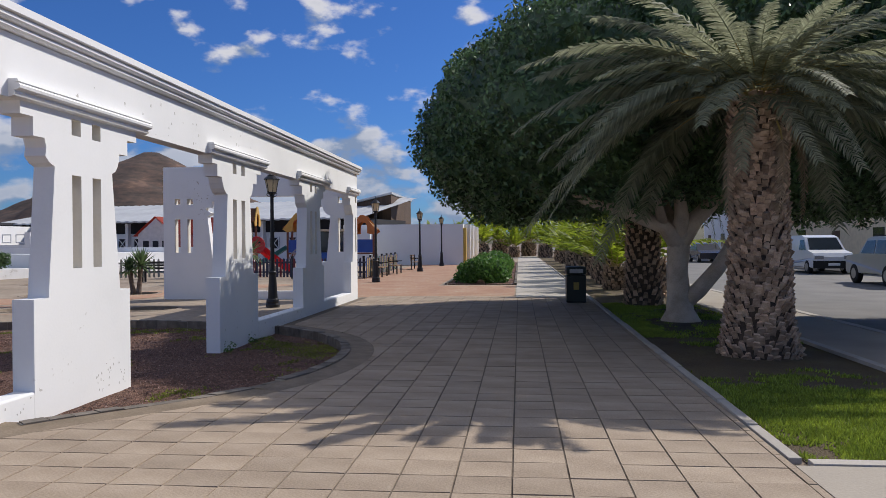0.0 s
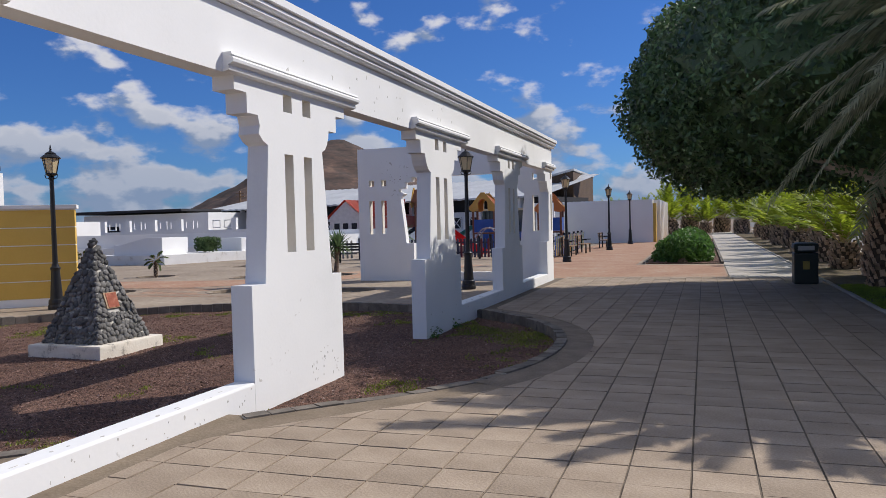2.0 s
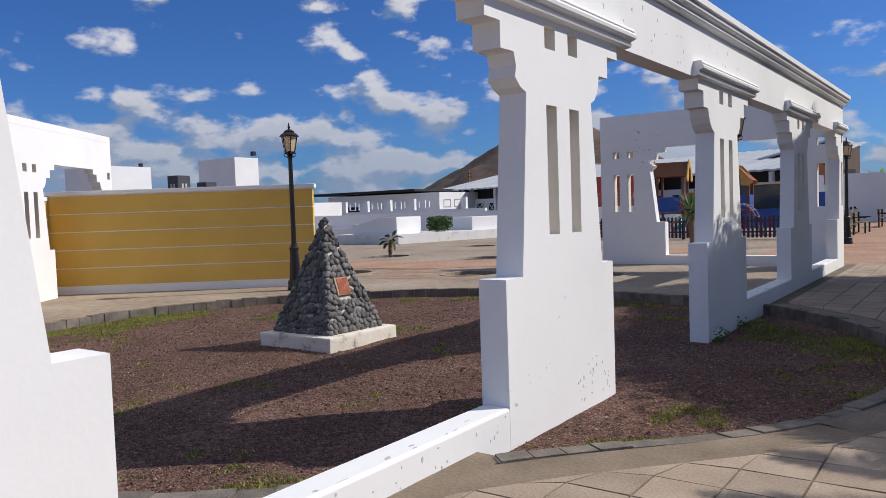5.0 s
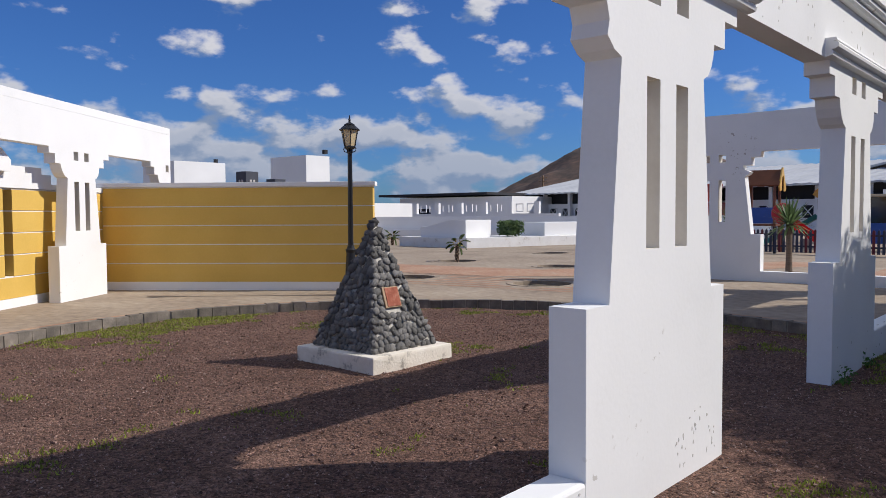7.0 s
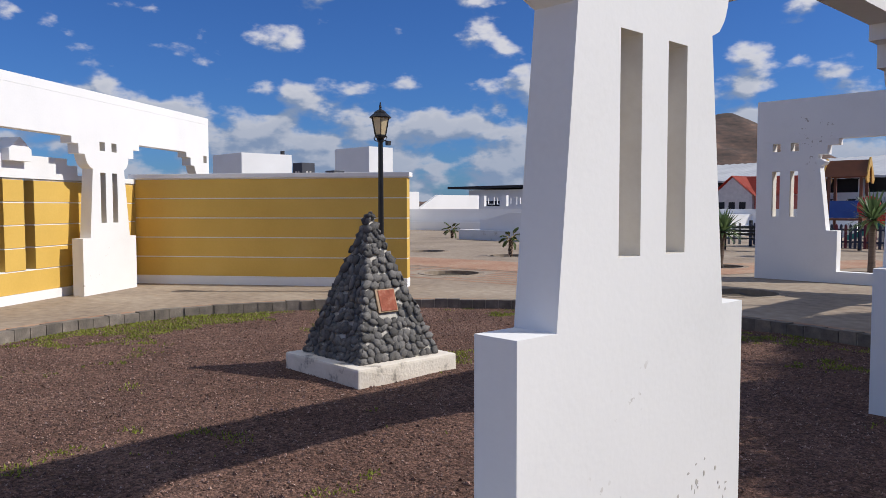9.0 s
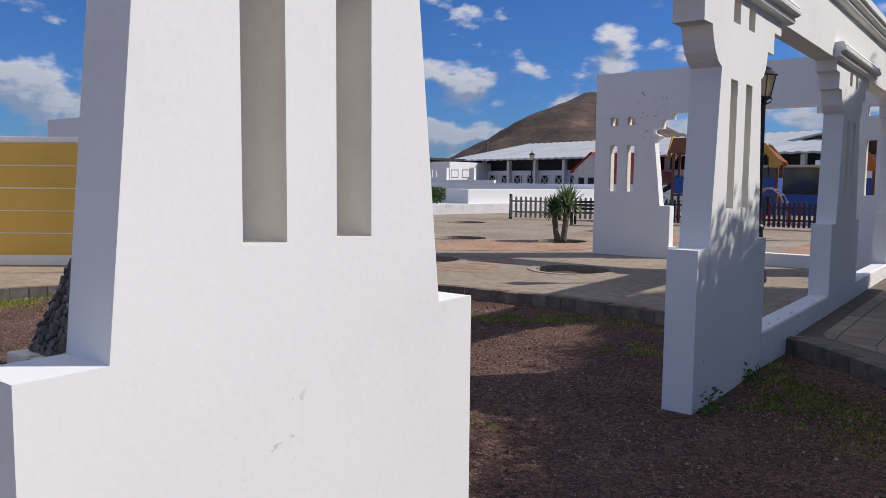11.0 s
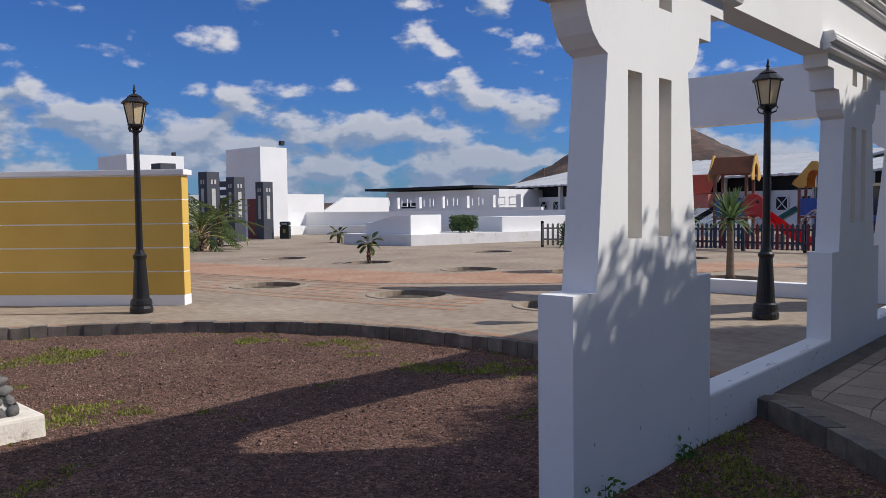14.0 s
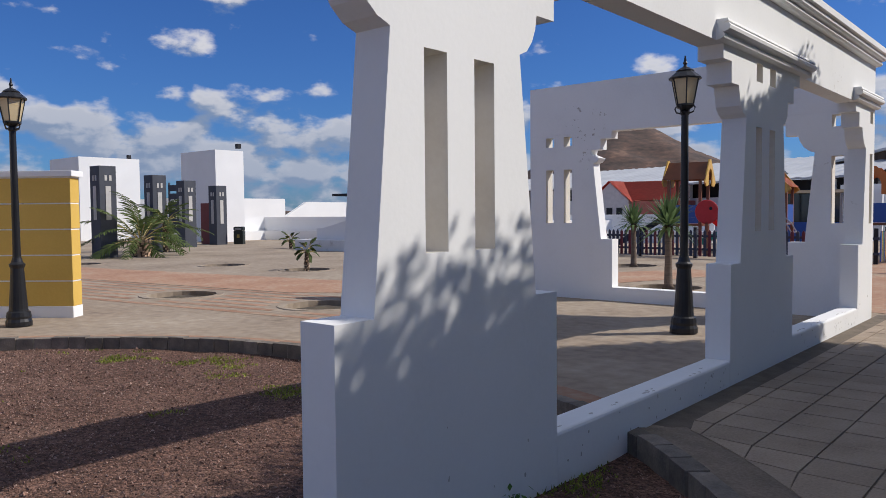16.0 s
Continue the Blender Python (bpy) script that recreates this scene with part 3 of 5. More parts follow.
def raw(name, verts, faces, mat, parent=None, smooth=False):
    me = bpy.data.meshes.new(name)
    me.from_pydata(verts, [], faces)
    me.update()
    me.materials.append(mat)
    if smooth:
        for p in me.polygons:
            p.use_smooth = True
    ob = new(name, me)
    ob.parent = parent
    return ob


def leaf_cloud(n, place, size, seed, droop=0.0):
    """n four-cornered leaves at the points that place(rng) gives, turned any way but mostly facing outwards."""
    rng = np.random.RandomState(seed)
    verts, faces = [], []
    for i in range(n):
        p, out = place(rng)
        d = Vector(rng.normal(size=3)) + Vector(out) * 0.8
        d.normalize()
        a = d.orthogonal().normalized()
        a.rotate(Matrix.Rotation(rng.uniform(0, 6.28), 3, d))
        b = d.cross(a)
        s = size * rng.uniform(0.6, 1.3)
        p = Vector(p)
        k = len(verts)
        verts += [tuple(p - a * s), tuple(p + b * s * 0.5 + d * s * 0.12), tuple(p + a * s), tuple(p - b * s * 0.5 + d * s * 0.12)]
        faces.append((k, k + 1, k + 2, k + 3))
    return verts, faces


# ---- pyramid monument ----
PC = (-4.22, 0.79)
pyr = thing("pyramid_monument", "small pyramid of dark rounded stones on a white slab", "monument", (*PC, -0.085))
pyr.scale = (1.04, 1.04, 1.10)
slab = bmesh.new()
box(slab, -0.59, 0.59, -0.59, 0.59, -0.12, 0.15, 0.02)
for v in slab.verts:
    v.co += Vector((noise.noise(v.co * 5), noise.noise(v.co * 5 + Vector((9, 0, 0))), 0.5 * noise.noise(v.co * 5 + Vector((0, 9, 0))))) * 0.02
part("base_slab", slab, surface("chipped_white_slab", [(0.36, (0.34, 0.31, 0.27)), (0.45, (0.72, 0.66, 0.57)), (0.75, (0.84, 0.79, 0.71))], 6, 9, 0.85, 0.5, 40), pyr, "chipped white painted slab")
B0, ZB, HT = 0.475, 0.15, 1.29
core = bmesh.new()
lathe(core, [(B0 * math.sqrt(2) - 0.030, ZB), (0.006, ZB + HT - 0.05)], 4, Matrix.Rotation(math.pi / 4, 4, "Z"))
part("core", core, MORTAR, pyr, "pale mortar between the stones")
cobbles = []
for k in range(7):
    b = bmesh.new()
    bmesh.ops.create_icosphere(b, subdivisions=1, radius=1.0)
    for v in b.verts:
        v.co *= 1 + 0.38 * noise.noise(v.co * 1.5 + Vector((k * 5.1, 0, 0)))
        v.co.z *= 0.33
    me = bpy.data.meshes.new("stone")
    b.to_mesh(me), b.free()
    me.materials.append(COBBLE)
    for p in me.polygons:
        p.use_smooth = True
    cobbles.append(me)
rng = random.Random(4)
for f in range(4):
    turn = Matrix.Rotation(f * math.pi / 2, 4, "Z")
    lean = math.atan2(B0 - 0.03, HT)
    z, row = 0.03, 0
    while z < HT - 0.03:
        w = (B0 - 0.01) * (1 - z / HT) + 0.01
        rad = (0.030 + 0.018 * rng.random()) if z < 0.42 * HT else (0.036 + 0.022 * rng.random())
        n = max(1, round(2 * w / (rad * 1.8)))
        for i in range(n):
            u = -w + (i + 0.5 + 0.15 * rng.uniform(-1, 1)) * 2 * w / n
            if f == 1 and abs(u + 0.03) < 0.13 and 0.38 < z < 0.63:
                continue
            o = new("stone", rng.choice(cobbles))
            o.parent = pyr
            depth = B0 * (1 - z / HT) - 0.004
            o.matrix_basis = turn @ Matrix.Translation((u, -depth, ZB + z + rng.uniform(-0.02, 0.02))) @ Matrix.Rotation(math.pi / 2 - lean, 4, "X") @ Matrix.Rotation(rng.gauss(0, 0.6), 4, "Z") @ Matrix.Diagonal((rad * rng.uniform(1.05, 1.5), rad * rng.uniform(0.85, 1.1), rad * rng.uniform(0.8, 1.1), 1))
        z += rad * 1.42
        row += 1
for z0, s in ((ZB + HT - 0.045, 0.06),):
    o = new("stone", cobbles[2])
    o.parent = pyr
    o.matrix_basis = Matrix.Translation((0, 0, z0)) @ Matrix.Diagonal((s, s, s * 1.4, 1))
pl = bmesh.new()
box(pl, -0.125, 0.065, -0.022, 0.03, -0.095, 0.095, 0.006)
lean = math.atan2(B0 - 0.03, HT)
rim = part("plaque_border", box(bmesh.new(), -0.155, 0.075, -0.016, 0.03, -0.105, 0.105, 0.006), surface("tan_plaque_frame", [(0.3, (0.30, 0.20, 0.12)), (0.7, (0.52, 0.38, 0.26))], 20, 6, 0.9, 0.4, 50), pyr, "worn tan edge of the plaque")
po = part("plaque", pl, PLAQUE, pyr, "weathered square terracotta plaque")
rim.matrix_basis = po.matrix_basis = Matrix.Rotation(math.pi / 2, 4, "Z") @ Matrix.Translation((0, -B0 * (1 - 0.50 / HT) + 0.0, ZB + 0.50)) @ Matrix.Rotation(-lean, 4, "X")


# ---- trees ----
def frond_mesh(length, droop, leaf, seed, mat, pairs=34, width=0.028):
    """A palm frond along +x: a bent stem with two rows of narrow leaflets."""
    rng = random.Random(seed)
    verts, faces = [], []
    pts = []
    for i in range(13):
        t = i / 12
        pts.append(Vector((length * (t - 0.12 * droop * t * t), 0, length * (0.30 * t - droop * t * t))))
    for i, p in enumerate(pts):
        r = 0.022 * (1 - 0.85 * i / 12)
        k = len(verts)
        verts += [tuple(p + Vector((0, r, 0))), tuple(p + Vector((0, 0, r))), tuple(p + Vector((0, -r, 0))), tuple(p - Vector((0, 0, r)))]
        if i:
            for s in range(4):
                faces.append((k - 4 + s, k - 4 + (s + 1) % 4, k + (s + 1) % 4, k + s))
    for j in range(pairs):
        t = 0.14 + 0.86 * (j + 0.5) / pairs
        q = t * 12
        i = min(int(q), 11)
        p = pts[i].lerp(pts[i + 1], q - i)
        d = (pts[i + 1] - pts[i]).normalized()
        ll = leaf * (0.45 + 0.55 * math.sin(math.pi * min(1, t * 0.85 + 0.12))) * rng.uniform(0.85, 1.1)
        for s in (-1, 1):
            tip = p + d * ll * 0.62 + Vector((0, s * ll * 0.72, 0)) + Vector((0, 0, -ll * rng.uniform(0.05, 0.42)))
            mid = p.lerp(tip, 0.5) + Vector((0, 0, ll * 0.10))
            w = d * width
            k = len(verts)
            verts += [tuple(p - w * 0.4), tuple(p + w * 0.6), tuple(mid + w), tuple(mid - w * 0.6), tuple(tip)]
            faces += [(k, k + 1, k + 2, k + 3), (k + 3, k + 2, k + 4)]
    me = bpy.data.meshes.new("frond")
    me.from_pydata(verts, [], faces)
    me.update()
    me.materials.append(mat)
    me.materials.append(RACHIS)
    for p in me.polygons[:20]:
        p.material_index = 1
    return me


def palm_trunk(rows, scales, seed, parent, scale_size=0.09):
    """A trunk of stubby cut leaf bases round a core."""
    rng = random.Random(seed)
    bm = bmesh.new()
    lathe(bm, rows, 20)
    h0, h1 = rows[0][1], rows[-1][1]

    def radius(z):
        for (r0, z0), (r1, z1) in zip(rows, rows[1:]):
            if z0 <= z <= z1:
                return r0 + (r1 - r0) * (z - z0) / max(1e-6, z1 - z0)
        return rows[-1][0]
    verts, faces = [], []
    for i in range(scales):
        z = h0 + (h1 - h0) * (i + 0.5) / scales
        q = i * 2.39996 + rng.uniform(-0.12, 0.12)
        r = radius(z) - 0.01
        s = scale_size * rng.uniform(0.75, 1.25)
        out, side, upv = Vector((math.cos(q), math.sin(q), 0)), Vector((-math.sin(q), math.cos(q), 0)), Vector((0, 0, 1))
        c = out * r + upv * z
        o = s * rng.uniform(0.5, 1.0)
        side = side + upv * rng.uniform(-0.25, 0.25)
        k = len(verts)
        verts += [tuple(c - side * s * 0.62 - upv * s * 0.6), tuple(c + side * s * 0.62 - upv * s * 0.6), tuple(c + side * s * 0.5 + out * o + upv * s * 0.75), tuple(c - side * s * 0.5 + out * o + upv * s * 0.75),
                  tuple(c + side * s * 0.35 + out * o * 0.55 + upv * s * 0.95), tuple(c - side * s * 0.35 + out * o * 0.55 + upv * s * 0.95)]
        faces += [(k, k + 1, k + 2, k + 3), (k + 3, k + 2, k + 4, k + 5), (k, k + 3, k + 5), (k + 1, k + 4, k + 2)]
    tr = part("trunk", bm, TRUNK_CORE, parent)
    tagged(raw("bark", verts, faces, BARK, tr), "cut brown leaf stubs", kind="stuff")


def palm_tree(name, label, at, rows, scales, fronds, length, leaf, seed, mat=None, low=-0.5, scale_size=0.09, group="", high=1.25, pairs=34, width=0.028, cut=0.0, droops=(0.34, 0.54, 0.74, 0.95)):
    """cut: how much shorter the fronds on the side of the open walk are kept."""
    mat = mat or FROND
    t = thing(name, label, "palm tree", at, group=group)
    rng = random.Random(seed)
    palm_trunk(rows, scales, seed, t, scale_size)
    kinds = [frond_mesh(length, d, leaf, seed + i, mat, pairs, width) for i, d in enumerate(droops)]
    top = rows[-1][1]
    for i in range(fronds):
        q = i * 2.39996 + rng.uniform(-0.15, 0.15)
        e = rng.uniform(0, 1)
        lift = low + (high - low) * (i / fronds) ** 1.1 + rng.uniform(-0.12, 0.12)
        k = min(3, max(0, int(3.6 - 3.2 * i / fronds + rng.uniform(-0.7, 0.7))))
        o = new("frond", kinds[k])
        o.parent = t
        s = rng.uniform(0.82, 1.08) * (1 - cut * max(0.0, -math.sin(q)))
        o.matrix_basis = Matrix.Translation((0.1 * math.cos(q), 0.1 * math.sin(q), top - 0.12 + 0.25 * i / fronds)) @ Matrix.Rotation(q, 4, "Z") @ Matrix.Rotation(-lift * 0.75, 4, "Y") @ Matrix.Rotation(rng.uniform(-0.35, 0.35), 4, "X") @ Matrix.Scale(s, 4)
    return t


big_palm = palm_tree("date_palm", "thick date palm with rough stubby bark and grey-green fronds", (7.86, 2.40, -0.03),
          [(0.53, -0.1), (0.48, 0.15), (0.41, 0.6), (0.36, 1.6), (0.335, 2.6), (0.38, 3.2), (0.33, 3.55)], 1150, 84, 3.15, 0.44, 3, low=0.06, scale_size=0.085, high=0.75, pairs=76, width=0.03, cut=0.42)
DRY = surface("dry_palm_leaves", [(0.3, (0.26, 0.19, 0.12)), (0.7, (0.44, 0.35, 0.24))], 1.5, 4, 0.8, 0.1, 30, spec=0.1, island=0.3, through_light=0.3)
dry = frond_mesh(1.5, 0.85, 0.16, 77, DRY, 40, 0.02)
for q, lift in ((225, 0.65), (285, 0.9), (20, 0.7)):
    o = new("dry_frond", dry)
    o.parent = big_palm
    o.matrix_basis = Matrix.Translation((0.2 * math.cos(radians(q)), 0.2 * math.sin(radians(q)), 3.4)) @ Matrix.Rotation(radians(q), 4, "Z") @ Matrix.Rotation(lift, 4, "Y")
palm_tree("date_palm", "date palm standing half inside the fig tree's crown", (7.6, 10.7, -0.03),
          [(0.46, -0.1), (0.42, 0.3), (0.38, 2.0), (0.40, 3.6), (0.34, 4.0)], 420, 40, 2.8, 0.45, 5, scale_size=0.09)
young = palm_tree("young_palm", "short young palm with bright arching fronds", (7.7, 17.0, -0.03),
                  [(0.36, -0.1), (0.40, 0.3), (0.34, 0.75)], 110, 17, 2.0, 0.40, 8, FROND_YOUNG, low=0.75, scale_size=0.09, group="row of young palms", high=1.95, pairs=20, width=0.055, droops=(0.15, 0.25, 0.38, 0.5))
for i, (x, y) in enumerate(((7.9, 14.0), (7.6, 20.5), (7.8, 24.0), (7.5, 28.0), (7.7, 32.5), (7.5, 37.0), (7.8, 42.0), (7.6, 47.5), (7.7, 54.0))):
    copy_thing(young, pose(x + 0.3, y, -0.03, 0, 0, 67 * i + 20) @ Matrix.Scale((1.45, 1.25, 1.35, 1.15)[i % 4], 4))
for x, y, s in ((-2.0, 74, 1.5), (0.6, 71, 1.9), (2.4, 78, 2.2), (4.0, 72, 1.4), (5.6, 76, 2.0), (7.2, 70, 1.7), (9.5, 70, 2.1), (12.0, 74, 1.6), (15.0, 78, 1.9), (-6.0, 82, 1.5)):
    copy_thing(young, pose(x, y, -0.02, 0, 0, x * 40) @ Matrix.Scale(s, 4))

fig = thing("fig_tree", "broad dark fig tree with a pale forked trunk", "tree", (7.72, 6.95, -0.03))
bm = bmesh.new()
tube(bm, [(0.02, 0, -0.15), (0, 0, 0.03), (0.0, 0.0, 0.22), (-0.02, 0.02, 0.55), (-0.05, 0.02, 1.0), (-0.02, 0.02, 1.45), (0.02, 0.03, 1.75)], [0.48, 0.38, 0.27, 0.225, 0.205, 0.215, 0.215], 14)
part("trunk", bm, FIG_BARK, fig, smooth=True)
BOUGHS = [([(0.05, 0, 0.35), (0.35, -0.05, 0.62), (0.7, -0.12, 1.05), (0.95, -0.2, 1.5)], (0.17, 0.16, 0.15, 0.13)),
         ([(0.0, 0, 1.5), (-0.32, -0.08, 1.88), (-0.95, -0.2, 2.12), (-1.9, -0.35, 2.42), (-2.7, -0.3, 3.1)], (0.2, 0.15, 0.125, 0.10, 0.05)),
         ([(0.0, 0, 1.55), (0.3, 0.05, 2.0), (0.75, 0.1, 2.45), (1.3, 0.2, 3.2)], (0.2, 0.17, 0.15, 0.1)),
         ([(0.0, 0, 1.6), (0.02, -0.1, 2.1), (-0.1, -0.3, 2.8), (-0.2, -0.6, 3.6)], (0.18, 0.14, 0.11, 0.07)),
         ([(0.0, 0.05, 1.5), (-0.1, 0.5, 2.1), (-0.3, 1.2, 2.8), (-0.4, 1.8, 3.6)], (0.18, 0.13, 0.1, 0.06)),
         ([(-0.35, -0.1, 1.95), (-0.5, -0.5, 2.3), (-0.8, -1.0, 2.9)], (0.11, 0.08, 0.05))]
for pts, radii in BOUGHS:
    part("limb", tube(bmesh.new(), pts, list(radii), 10), FIG_BARK, fig, smooth=True)
CROWN = [((-3.7, 4.7, 5.2), (1.9, 2.1, 1.6)), ((3.6, -0.8, 4.5), (2.6, 2.6, 2.3)), ((-3.3, 1.8, 3.75), (2.4, 2.6, 1.65)), ((5.6, 0.6, 4.2), (2.8, 3.0, 2.3)), ((-1.8, 0.6, 4.4), (3.1, 3.6, 2.35)), ((1.2, 0.4, 4.5), (3.2, 3.6, 2.4)), ((-2.9, 2.4, 4.3), (2.5, 2.6, 2.2)), ((3.2, 1.0, 4.0), (2.4, 2.8, 2.1)), ((0.0, -0.6, 4.9), (2.8, 2.6, 2.3)), ((0.2, 3.0, 4.6), (3.0, 2.8, 2.4)), ((-0.9, 5.4, 4.9), (2.5, 2.7, 2.4)), ((1.6, 5.0, 4.6), (2.6, 2.7, 2.2))]


def in_crown(rng):
    while True:
        c, r = CROWN[rng.randint(len(CROWN))]
        d = Vector(rng.normal(size=3)).normalized()
        k = 0.885 + 0.16 * rng.uniform() ** 1.5
        k += 0.16 * noise.noise(Vector((c[0] + d.x * 2.2, c[1] + d.y * 2.2, d.z * 2.2))) + 0.10 * noise.noise(Vector((c[0] + d.x * 6.5, c[1] + d.y * 6.5, d.z * 6.5)))
        p = Vector((c[0] + d.x * r[0] * k, c[1] + d.y * r[1] * k, c[2] + d.z * r[2] * k))
        if p.z < 1.86 + 0.55 * noise.noise(p * 0.9):
            continue
        if any(sum(((p[i] - c2[i]) / r2[i]) ** 2 for i in range(3)) < 0.62 for c2, r2 in CROWN):
            continue
        return p, d


CROWN = [((c[0] + 0.30, c[1], c[2]), r) for c, r in CROWN]
v, f = leaf_cloud(190000, in_crown, 0.06, 21)
crown = raw("crown", v, f, LEAF, fig)
tagged(crown, "dense dark green clipped foliage")
bm = bmesh.new()
for c, r in CROWN:
    q = bmesh.ops.create_icosphere(bm, subdivisions=4, radius=1.0)
    for vt in q["verts"]:
        d = vt.co.copy()
        k = 0.90 + 0.16 * noise.noise(Vector((c[0] + d.x * 2.2, c[1] + d.y * 2.2, d.z * 2.2))) + 0.10 * noise.noise(Vector((c[0] + d.x * 6.5, c[1] + d.y * 6.5, d.z * 6.5)))
        vt.co = Vector((c[0] + d.x * r[0] * k, c[1] + d.y * r[1] * k, max(2.3 + 0.4 * noise.noise(d * 3.1), c[2] + d.z * r[2] * k)))
part("inner_foliage", bm, LEAF, fig, "deep inner foliage")


# ---- wall behind the entrance arcade, in the arcade's own directions ----
# spots where paint has flaked off the street arcade
CHIP = surface("bare_grey_plaster", [(0.3, (0.42, 0.40, 0.37)), (0.7, (0.58, 0.56, 0.53))], 20, 6, 0.9, 0.3, 60)
chip_rng = random.Random(17)


def paint_chips(n, y0, y1, z0, z1, size, parent):
    for i in range(n):
        y, z = chip_rng.uniform(y0, y1), z0 + (z1 - z0) * chip_rng.random() ** 1.6
        w, h = size * chip_rng.uniform(0.3, 1.0), size * chip_rng.uniform(0.4, 1.8)
        lp = [(y + w * math.cos(a * 1.2566) * chip_rng.uniform(0.4, 1), z + h * math.sin(a * 1.2566) * chip_rng.uniform(0.4, 1)) for a in range(5)]
        part("paint_chip", plate(bmesh.new(), [lp], 0.004, "x", 0.0015), CHIP, parent, "flaked grey spot")


def edge_chips(n, y0, y1, h, parent):
    """Flaked patches along the upper edge of a low wall."""
    for i in range(n):
        y, x = chip_rng.uniform(y0, y1), -abs(chip_rng.gauss(0.0, 0.035)) - 0.022
        w, d = chip_rng.uniform(0.012, 0.05), chip_rng.uniform(0.006, 0.016)
        bm = bmesh.new()
        ring = [(y + w * math.cos(k * 0.898) * chip_rng.uniform(0.5, 1), x + d * math.sin(k * 0.898) * chip_rng.uniform(0.5, 1)) for k in range(7)]
        lo, hi = [bm.verts.new((b, a, h - 0.002)) for a, b in ring], [bm.verts.new((b, a, h + 0.0015)) for a, b in ring]
        bm.faces.new(hi)
        for k in range(7):
            bm.faces.new((lo[k], lo[(k + 1) % 7], hi[(k + 1) % 7], hi[k]))
        part("paint_chip", bm, CHIP, parent, "flaked grey spot")


street = bpy.data.objects["street_arcade"]
for ob in list(street.children):
    nm = ob.name.split(".")[0]
    mid = sum((v.co.y for v in ob.data.vertices), 0.0) / len(ob.data.vertices)
    if nm == "pier" and abs(mid + 0.85) < 0.6:
        paint_chips(30, -0.75, -0.1, -0.02, 0.30, 0.016, ob)
    elif nm == "pier":
        paint_chips(6, mid - 0.7, mid + 0.7, -0.05, 0.5, 0.012, ob)
    elif nm == "low_wall":
        lo, hi = min(v.co.y for v in ob.data.vertices), max(v.co.y for v in ob.data.vertices)
        top = max(v.co.z for v in ob.data.vertices)
        paint_chips(26, lo + 0.1, hi - 0.05, 0.01, top - 0.035, 0.014, ob)
        edge_chips(14, lo + 0.1, hi - 0.1, top, ob)
    elif nm == "beam":
        paint_chips(34, -1.2, 4.5, 2.95, 3.38, 0.022, ob)
lm = pose(*L_AT, 0, 0, 0, L_TURN)
w = thing("recessed_yellow_wall", "ochre yellow wall with two tall slots under a stepped white top", "boundary wall", (*L_AT, 0), L_TURN)
w.scale = (0.95, 0.95, 0.95)
YS0, YS1, XW = -6.9, 0.9, -0.45
SLOTS = [(-3.35, -3.10), (-2.62, -2.37)]
part("plinth", boxed(XW - 0.2, XW + 0.03, YS0, YS1, -0.05, 0.15, 0.01), WHITE, w, "white painted plinth")
hh = 1.96 / 5
for i in range(5):
    z0, z1 = 0.155 + i * hh, 0.155 + (i + 1) * hh - 0.025
    cuts = [YS0] + ([c for s in SLOTS for c in s] if i else []) + [YS1]
    for a0, a1 in zip(cuts[::2], cuts[1::2]):
        part("panel", boxed(XW - 0.2, XW, a0, a1, z0, z1), YELLOW, w)
        part("groove_band", boxed(XW - 0.19, XW - 0.012, a0, a1, z1 + 0.001, z1 + 0.024), WHITE, w, "thin white joint line")
# a brown-black sheet behind each slot puts its shade into the colour
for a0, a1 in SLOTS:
    part("slot_back", boxed(XW - 0.5, XW - 0.45, a0 - 0.3, a1 + 0.3, 0.5, 2.1), plain("slot_shade", (0.16, 0.13, 0.12), 0.9), w, "dark sheet painted as shade in a slot")
part("stepped_top", plate(bmesh.new(), [[(YS0, 2.122), (YS1, 2.122), (YS1, 2.22), (-1.2, 2.22), (-1.2, 2.40), (-1.5, 2.40), (-1.5, 2.52), (-4.2, 2.52), (-4.2, 2.40), (-4.5, 2.40), (-4.5, 2.22), (YS0, 2.22)]], 0.24, "x", XW + 0.02), WHITE, w, "stepped white wall top")
part("small_gable", plate(bmesh.new(), [[(-3.12, 2.40), (-2.60, 2.40), (-2.60, 2.60), (-2.86, 2.80), (-3.12, 2.60)]], 0.5, "x", XW + 0.16), WHITE, w, "small white gable cap")
bm = boxed(-T - 0.002, 0.003, -STEP - 3.1, -STEP - 0.02, 3.805, 5.6)
py = link("entrance_pylon", bm, WHITE)
py.matrix_basis = lm @ Matrix.Scale(0.95, 4)
tagged(py, "tall plain white pylon rising over the entrance", "pylon", kind="structure")

# ---- walk, lawn strip, street ----
# the bed is cut out of the bedding under the tiles
bm = bmesh.new()
edge = [p for p in bed_edge(144, 0.3)]
right = sorted([p for p in edge if p[0] > 0.0], key=lambda p: p[1])
outline = [(0.0, -22), (PATH_W, -22), (PATH_W, 13.05), (0.0, 13.05)] + [(0.0, right[-1][1])] + right[::-1] + [(0.0, right[0][1])]
vs = [bm.verts.new((x, y, -0.008)) for x, y in outline]
for t in tessellate_polygon([[Vector((x, y, 0)) for x, y in outline]]):
    bm.faces.new([vs[i] for i in t])
walk_ob = tagged(link("walk", bm, JOINT), "walk of square concrete tiles with dark joints", "paving", kind="structure")
lane = thing("lane", "straight pale paved lane between palms and hedge", "paving", kind="structure")
for i in range(32):
    part("slab", boxed(4.45, PATH_W - 0.02, 13.1 + i * 1.9, 13.1 + i * 1.9 + 1.88, -0.05, 0.004), CONCRETE, lane)
